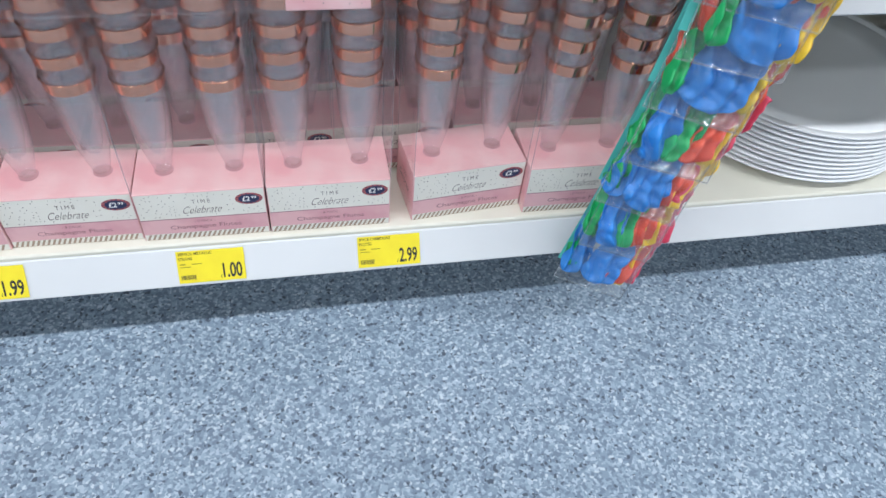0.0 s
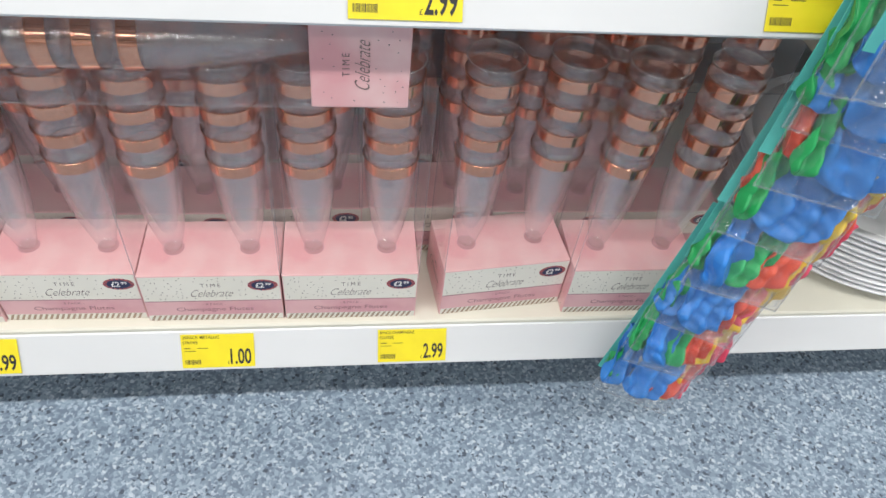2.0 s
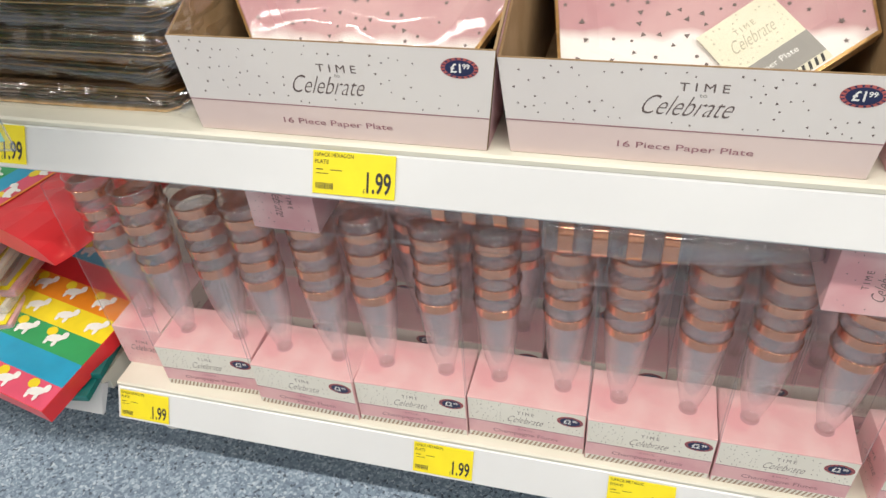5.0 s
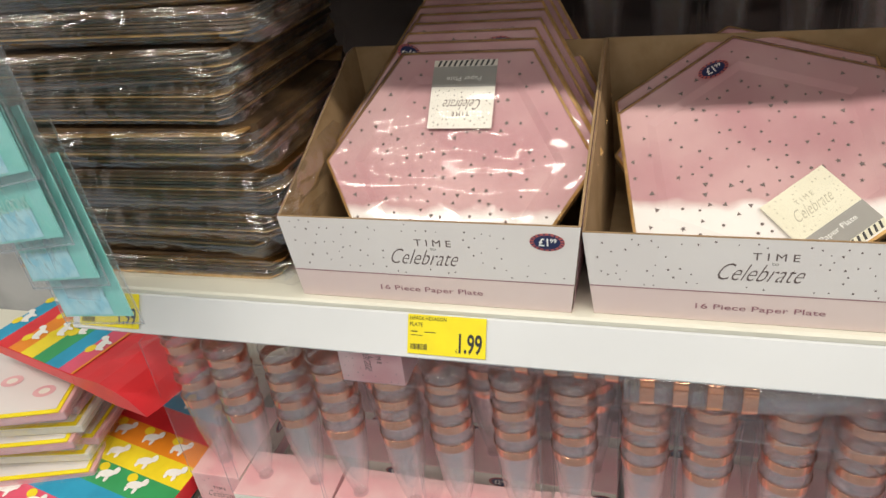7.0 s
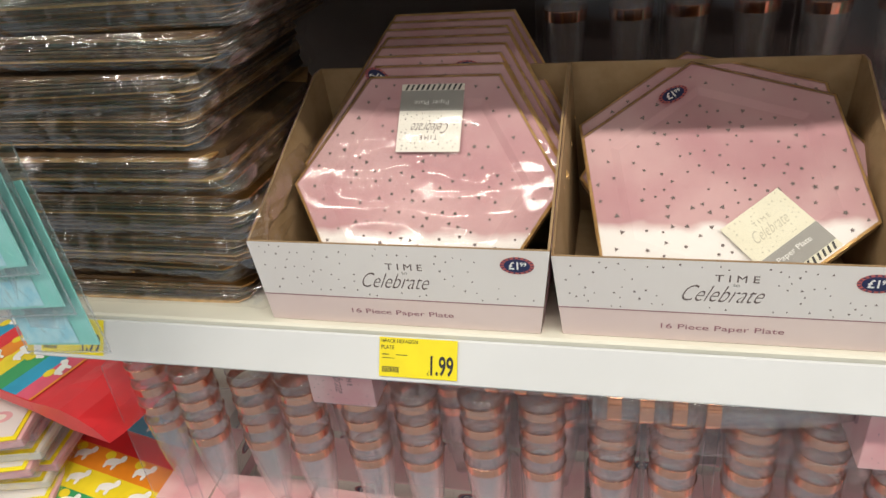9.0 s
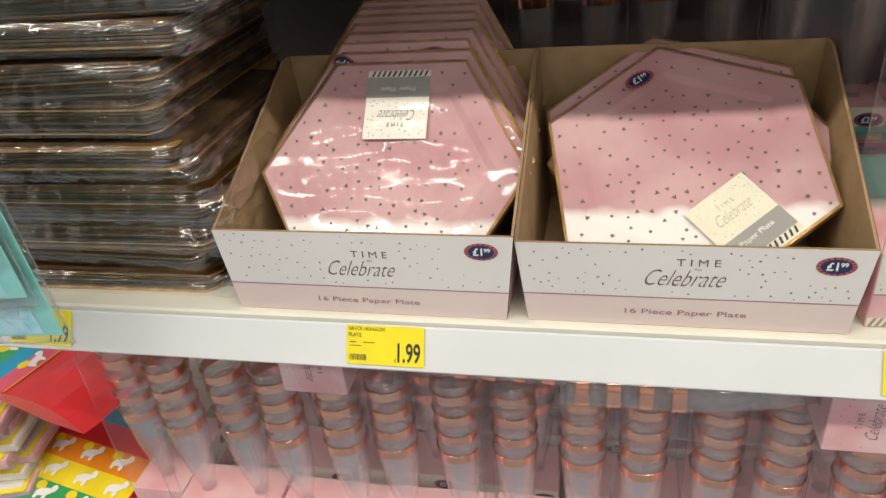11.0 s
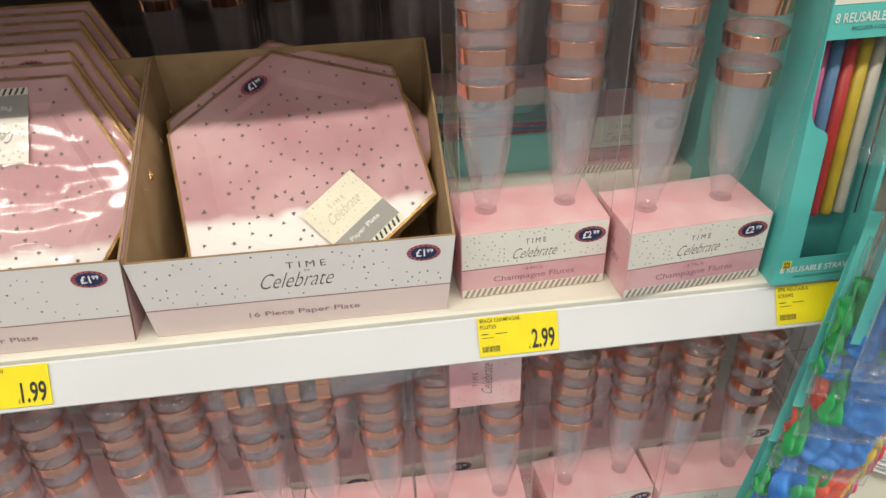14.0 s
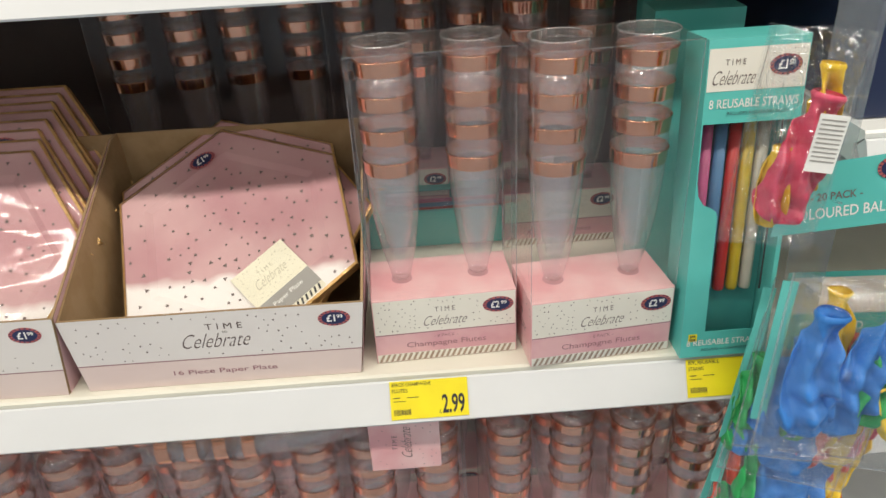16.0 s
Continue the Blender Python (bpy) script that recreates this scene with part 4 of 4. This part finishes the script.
def balloon_bag(m, seed, plan):
    """plan: rows of colour, x, z, turn, length, width, y."""
    b = thing("balloon_bag", m, "clear hanging bag of coloured rubber balloons with a teal card", "balloon bag", "balloon bags")
    part("header_card", box(-0.0665, -0.054, 0.0165, 0.0175, -0.15, -0.015, 0), TEAL, b, "teal backing card")
    rng, loose = random.Random(seed), 0.0 if plan is TOP_PLAN else 1.0
    for k, (c, x, z, turn, ln, wd, y) in enumerate(plan):
        x, z, turn = x + loose * rng.uniform(-0.004, 0.004), z + loose * rng.uniform(0, 0.008), turn + loose * rng.uniform(-8, 8)
        part("balloon", balloon_mesh(seed * 10 + k, ln, wd, BALLOON[c]), None, b, c + " balloon", pose(x, y, z, 0, turn, 0))
    part("film", film_bag(0.128, 0.176, 0.05, seed), BAG_FILM, b, "crinkled clear film bag", pose(-0.004, -0.004, 0.002), smooth=True)
    part("seal_edge", seal_edges(0.128, 0.176), STRIP, b, "welded clear seams", pose(-0.004, -0.004, 0.002))
    return b


# colour, x, z, turn, length, width, y
PLAN = [("green", -0.055, -0.16, 177, 0.082, 0.028, 0.003), ("pink", 0.054, -0.15, 190, 0.1, 0.03, 0.008), ("yellow", 0.037, -0.157, 190, 0.11, 0.034, 0.003),
        ("red", 0.014, -0.161, 188, 0.11, 0.04, -0.003), ("green", -0.012, -0.163, 184, 0.11, 0.036, -0.007), ("blue", -0.04, -0.165, 181, 0.105, 0.048, -0.011)]
PLAN2 = [("pink", 0.053, -0.15, 188, 0.1, 0.034, 0.008), ("yellow", 0.036, -0.157, 190, 0.11, 0.03, 0.002), ("red", 0.018, -0.16, 190, 0.11, 0.04, -0.003),
         ("green", -0.056, -0.158, 175, 0.078, 0.028, 0.0), ("blue", -0.044, -0.16, 178, 0.1, 0.042, -0.005), ("blue", -0.014, -0.165, 184, 0.12, 0.062, -0.011)]
PLAN3 = [("red", 0.05, -0.15, 186, 0.1, 0.032, 0.008), ("yellow", 0.04, -0.158, 188, 0.12, 0.032, 0.002), ("red", -0.052, -0.15, 178, 0.09, 0.03, 0.002),
         ("green", -0.044, -0.155, 182, 0.1, 0.026, -0.012), ("blue", -0.002, -0.164, 184, 0.12, 0.084, -0.008)]
TOP_PLAN = [("yellow", -0.022, -0.09, 181, 0.075, 0.034, 0.01), ("red", 0.052, -0.125, 186, 0.14, 0.07, 0.004), ("green", 0.02, -0.135, 190, 0.1, 0.046, 0.0),
            ("blue", -0.012, -0.142, 194, 0.132, 0.046, -0.006), ("blue", -0.036, -0.143, 179, 0.118, 0.046, -0.012), ("yellow", 0.05, -0.14, 150, 0.06, 0.034, -0.004)]
strip = thing("clip_strip", pose(0.262, -0.043, 0.22, 3.2, -1.8, -6), "clear plastic clip strip hanging with bags of balloons", "clip strip")
part("strip", box(-0.016, 0.016, -0.0006, 0.0006, 0.0, 0.83), STRIP, strip)
for k in range(9):
    part("hook", lathe([(0.0012, 0), (0.0012, 0.03)], 8, True), STRIP, strip, m=pose(0, -0.001, 0.06 + 0.08 * k, 70))
for k, (low, size) in enumerate(((0.12, 0.74), (0.19, 0.74), (0.255, 0.76), (0.32, 0.78), (0.385, 0.8), (0.445, 0.84), (0.497, 0.88), (0.534, 0.9))):
    lean, h = 22 - 2.0 * k, 0.157 * size
    xb, yb = 0.207 + 0.133 * (low - 0.12), -0.036 - 0.08 * (low - 0.12)
    balloon_bag(pose(xb + h * math.sin(radians(lean)), yb, low + h * math.cos(radians(lean)), -22 + 1.5 * k, lean, -12 + 5 * (k % 2)) @ Matrix.Scale(size, 4), 30 + k, (PLAN2, PLAN, PLAN2, PLAN, PLAN3, PLAN3, PLAN2, PLAN)[k])
balloon_bag(pose(0.278, -0.112, 0.706, -7, 4, -12) @ Matrix.Scale(0.96, 4), 52, TOP_PLAN)
top_bag = thing("balloon_bag", pose(0.2, -0.11, 0.875, -4, 0, -10), "clear bag of pink and yellow balloons on the clip strip", "balloon bag", "balloon bags")
part("balloon", balloon_mesh(81, 0.094, 0.038, BALLOON["pink"]), None, top_bag, "pink balloon", pose(-0.014, -0.003, -0.112, 0, 192, 0))
part("balloon", balloon_mesh(82, 0.092, 0.028, BALLOON["yellow"]), None, top_bag, "yellow balloon", pose(0.002, 0.008, -0.095, 0, 184, 0))
part("balloon", balloon_mesh(83, 0.06, 0.022, BALLOON["yellow"]), None, top_bag, "yellow balloon", pose(-0.022, 0.004, -0.117, 0, 184, 0))
lb = part("label", box(-0.004, 0.014, -0.0004, 0.0004, -0.068, -0.03), PAPER, top_bag, "white printed label", pose(0.004, -0.019, 0.0, 0, 7, 0))
part("small_print", flat([rect(-0.0025, 0.0125, -0.034 - 0.003 * k, -0.033 - 0.003 * k) for k in range(10)]), CARD_GREY, lb, m=front(0, 0, -0.0007))
part("film", film_bag(0.066, 0.15, 0.036, 9), BAG_FILM, top_bag, "clear film bag", pose(-0.004, 0, 0.02, 0, 6, 0))
card = thing("balloon_pack_card", pose(0.262, -0.094, 0.744, -6, -7, -6), "teal card header of a pack of coloured balloons", "header card")
tc = part("card", prism([(-0.064, 0.0), (0.085, 0.0), (0.085, 0.055), (-0.052, 0.052)], 0, 0.0006), TEAL, card, m=front(0, 0, 0))
part("pack_size", text_mesh("- 20 PACK -", 0.036, 0.006, GREY_INK, 0, 0.01), None, tc, m=pose(-0.018, 0.024, 0.001))
part("product_name", text_mesh("COLOURED BALLOONS", 0.098, 0.0085, PAPER, 0, 0.01), None, tc, m=pose(-0.002, 0.01, 0.001))
badge(tc, "1", "00", pose(0.02, 0.043, 0.0012), 0.022, 0.017)
card2 = thing("balloon_pack_card", pose(0.285, -0.06, 0.605, -4, 0, -4), "teal card of a balloon pack beside the straws", "header card")
tc2 = part("card", prism([(-0.05, 0.0), (0.06, 0.0), (0.06, 0.075), (-0.045, 0.075)], 0, 0.0006), TEAL, card2, m=front(0, 0, 0))
part("product_name", text_mesh("COLOURED", 0.05, 0.0085, PAPER, 0, 0.01), None, tc2, m=pose(0.0, 0.018, 0.001))
part("white_print", flat([rect(-0.04, 0.05, 0.035, 0.07)]), CREAM, tc2, m=pose(0, 0, 0.0009))

# ---- hanging strip of teal packets at the other end ----
ts = thing("clip_strip", pose(-0.8, -0.102, 0), "clip strip with teal balloon packets hanging before the shelf", "clip strip")
part("strip", box(-0.03, 0.01, 0.003, 0.006, 0.62, 1.02), STRIP, ts)
for k, (xb, zb) in enumerate(((-0.752, 0.613), (-0.767, 0.654), (-0.782, 0.695), (-0.784, 0.755), (-0.79, 0.815))):
    q = thing("balloon_packet", pose(xb, -0.11 - 0.004 * k, zb, -5, -14, -13), "flat teal balloon packet in clear film on a clip strip", "balloon packet", "teal packets")
    cc = part("card", box(-0.112, -0.004, 0, 0.0012, 0.002, 0.15), TEAL_PALE, q)
    part("blue_print", flat([rect(-0.11, -0.03, 0.004, 0.03)]), TEAL_BLUE, cc, "pale blue printed band", front(0, 0, -0.0004))
    part("product_name", text_mesh("BALLOONS", 0.06, 0.012, TEAL_INK, 0, 0.01), None, cc, m=front(-0.06, 0.028, -0.0008))
    part("printed_balloons", flat([ellipse(-0.09 + 0.018 * i, 0.066 + 0.006 * (i % 2), 0.008, 0.012, 16, 0.3) for i in range(4)]), TEAL_INK, cc, "faint printed balloons", front(0, 0, -0.0006))
    part("film", film_bag(0.126, 0.186, 0.012, 60 + k), BAG_FILM, q, "crinkled clear film bag", pose(-0.055, 0, 0.18), smooth=True)
    part("seal_edge", seal_edges(0.126, 0.186), STRIP, q, "welded clear seams", pose(-0.055, 0, 0.18))
    part("hang_tab", box(-0.07, -0.03, 0.0, 0.03, 0.15, 0.153), STRIP, q, "clear hanging tab")

# ---- platters on the base shelf of the next bay ----
DISH = mesh_of("dish", lathe([(0.001, 0.004), (0.1, 0.004), (0.125, 0.006), (0.16, 0.0142), (0.16, 0.0108), (0.128, 0.002), (0.1, 0.0), (0.001, 0.0)], 56), CHINA, True)
DISH_RIM = mesh_of("rim", lathe([(0.1602, 0.0142), (0.166, 0.0155), (0.172, 0.0165), (0.1732, 0.0155), (0.1728, 0.0142), (0.168, 0.0125), (0.1602, 0.0108)], 56), CHINA, True)
for cx, cy, count in ((0.545, 0.172, 11), (0.912, 0.18, 9)):
    for k in range(count):
        pl = thing("platter", pose(cx + 0.0012 * k + 0.0015 * math.sin(k * 2.4), cy + 0.0008 * k, 0.1738 + 0.0062 * k), "round white plastic platter in a stack on the shelf", "platter", "stacked platters")
        part("dish", DISH, None, pl)
        part("rim", DISH_RIM, None, pl)


# ---- gift bags in the neighbouring bay ----
def gift_bag(m, w, d, thick, seed):
    """Flat-folded gift bag with rainbow stripes; red gusset at its near end."""
    rng = random.Random(seed)
    g = thing("gift_bag", m, "folded glossy rainbow-striped gift bag with red gusset", "gift bag", "gift bags")
    body = part("body", box(-w, 0, 0, d, 0, thick, 0.001), BAG["red"], g, "glossy red paper gusset")
    names = ("rose", "blue", "green", "yellow", "orange", "red", "blue", "green")
    step = d / 7.0
    for k in range(7):
        st = part("stripe", flat([rect(-w + 0.001, -0.001, k * step + (0.001 if k == 0 else 0), (k + 1) * step - (0.001 if k == 6 else 0))]), BAG[names[k]], body, names[k] + " printed stripe", pose(0, 0, thick + 0.0004))
        if k % 2 == 0 or k == 3:
            shapes, suns = [], []
            x = -0.03 - 0.02 * (k % 3)
            while x > -w + 0.03:
                y = (k + 0.55) * step
                shapes += [ellipse(x, y, 0.013, 0.006, 14, 0.3), ellipse(x + 0.012, y + 0.008, 0.005, 0.006, 12), ellipse(x - 0.008, y - 0.007, 0.003, 0.006, 10), ellipse(x + 0.006, y - 0.007, 0.003, 0.006, 10)]
                suns.append(ellipse(x - 0.012, y + 0.008, 0.0085, 0.007, 16))
                x -= 0.055
            part("motif", flat(suns), BAG["yellow"], st, "yellow printed discs", pose(0, 0, 0.0005))
            for s in range(4):
                part("motif", flat(shapes[s::4]), PAPER, st, "white printed shapes", pose(0, 0, 0.0008 + 0.0002 * s))
    return g


gift_bag(pose(-0.951, -0.077, 0.17, 8, 2, -11), 0.34, 0.25, 0.026, 1)
top = gift_bag(pose(-0.991, 0.23, 0.372, 0, 0, 75), 0.2, 0.2, 0.018, 2)
fold = bmesh.new()
ridge = [[fold.verts.new((-0.2 + 0.2 * i / 10, y, z + 0.008 * abs(noise.noise(Vector((i * 0.8 + y * 12, y * 16, 1)))) * (0 if k in (0, 7) else 1))) for i in range(11)] for k, (y, z) in enumerate(((0.0, 0.0175), (-0.03, 0.02), (-0.06, 0.024), (-0.09, 0.02), (-0.115, 0.012), (-0.138, -0.004), (-0.07, -0.006), (0.0, 0.0005)))]
for r0, r1 in zip(ridge, ridge[1:]):
    for i in range(10):
        fold.faces.new((r0[i], r0[i + 1], r1[i + 1], r1[i]))
for i in (0, 10):
    fold.faces.new([r[i] for r in ridge])
part("gusset", fold, BAG["red"], top, "creased red paper gusset")
part("edge_line", flat([rect(-0.199, -0.001, -0.002, 0.002)]), BAG["orange"], top, "orange printed line", pose(0, 0, 0.0192))
for k in range(2):
    h = thing("gift_bag", pose(-0.928 + 0.004 * k, -0.035 + 0.03 * k, 0.1655 + 0.011 * k, 0, 1, 9 + 3 * k), "folded dark green gift bag with white labels", "gift bag", "gift bags")
    part("body", box(-0.32, 0, 0, 0.24, 0, 0.01, 0.001), BAG["dark_green"], h)
    for j in range(3):
        part("label_print", flat([rect(-0.05, -0.012, 0.02 + 0.05 * j, 0.05 + 0.05 * j)]), CREAM, h, m=pose(0, 0, 0.0106))
        part("label_marks", flat([ellipse(-0.038, 0.035 + 0.05 * j, 0.003, 0.003), ellipse(-0.025, 0.035 + 0.05 * j, 0.003, 0.003)]), GREY_INK, h, m=pose(0, 0, 0.0111))
for k in range(7):
    q = thing("paper_packet", pose(-1.072 - 0.012 * (k % 2), 0.026 + 0.014 * (k % 3), 0.205 + 0.0187 * k, 0, 0.8 * (k % 2), 17 - 4 * (k % 3)), "pink and white printed paper packet in clear film", "packet", "paper packets")
    part("body", box(-0.22, 0, 0, 0.22, 0, 0.0155, 0.004), (PINK, CREAM, PINK_LOW)[k % 3], q)
    part("yellow_edge", box(-0.2, -0.006, -0.0012, 0.2, 0.0158, 0.0168), YELLOW, q, "yellow card edge")
    part("face", box(-0.19, -0.012, 0.006, 0.19, 0.017, 0.0176), TRAY_WHITE, q, "white printed top")
    part("printed_rings", flat([ellipse(-0.045 - 0.06 * i, 0.045 + 0.03 * (i % 2), 0.016, 0.012) for i in range(3)]), PINK_LOW, q, "pink printed rings", pose(0, 0, 0.018))
    part("printed_discs", flat([ellipse(-0.045 - 0.06 * i, 0.045 + 0.03 * (i % 2), 0.008, 0.006) for i in range(3)]), CREAM, q, "pale ring centres", pose(0, 0, 0.0183))
    film, grid = bmesh.new(), []
    for jj in range(5):
        grid.append([])
        for ii in range(48):
            u = ii / 47
            x, y = (-0.22 + 0.226 * u / 0.5, -0.004) if u < 0.5 else (0.006, -0.004 + (u - 0.5) * 0.44)
            d = crinkle(Vector((x * 40, y * 40, jj * 0.7 + k * 3.1))) * 0.005
            grid[-1].append(film.verts.new((x + (d if u >= 0.5 else 0), y - (d if u < 0.5 else 0), jj * 0.0042 + 0.3 * d)))
    for a, b in zip(grid, grid[1:]):
        for ii in range(47):
            film.faces.new((a[ii], a[ii + 1], b[ii + 1], b[ii]))
    part("film", film, FILM, q, "crinkled clear film", smooth=True)

nb = thing("storage_box", pose(0.3, 0.0, 0.7905), "plain navy cardboard box standing on the next bay's shelf", "box")
part("body", box(0.0, 0.36, 0.0, 0.3, 0.0, 0.24, 0.003), NAVY, nb)
part("lid_flap", box(0.0, 0.36, -0.002, 0.0, 0.2, 0.24, 0.0), NAVY, nb)
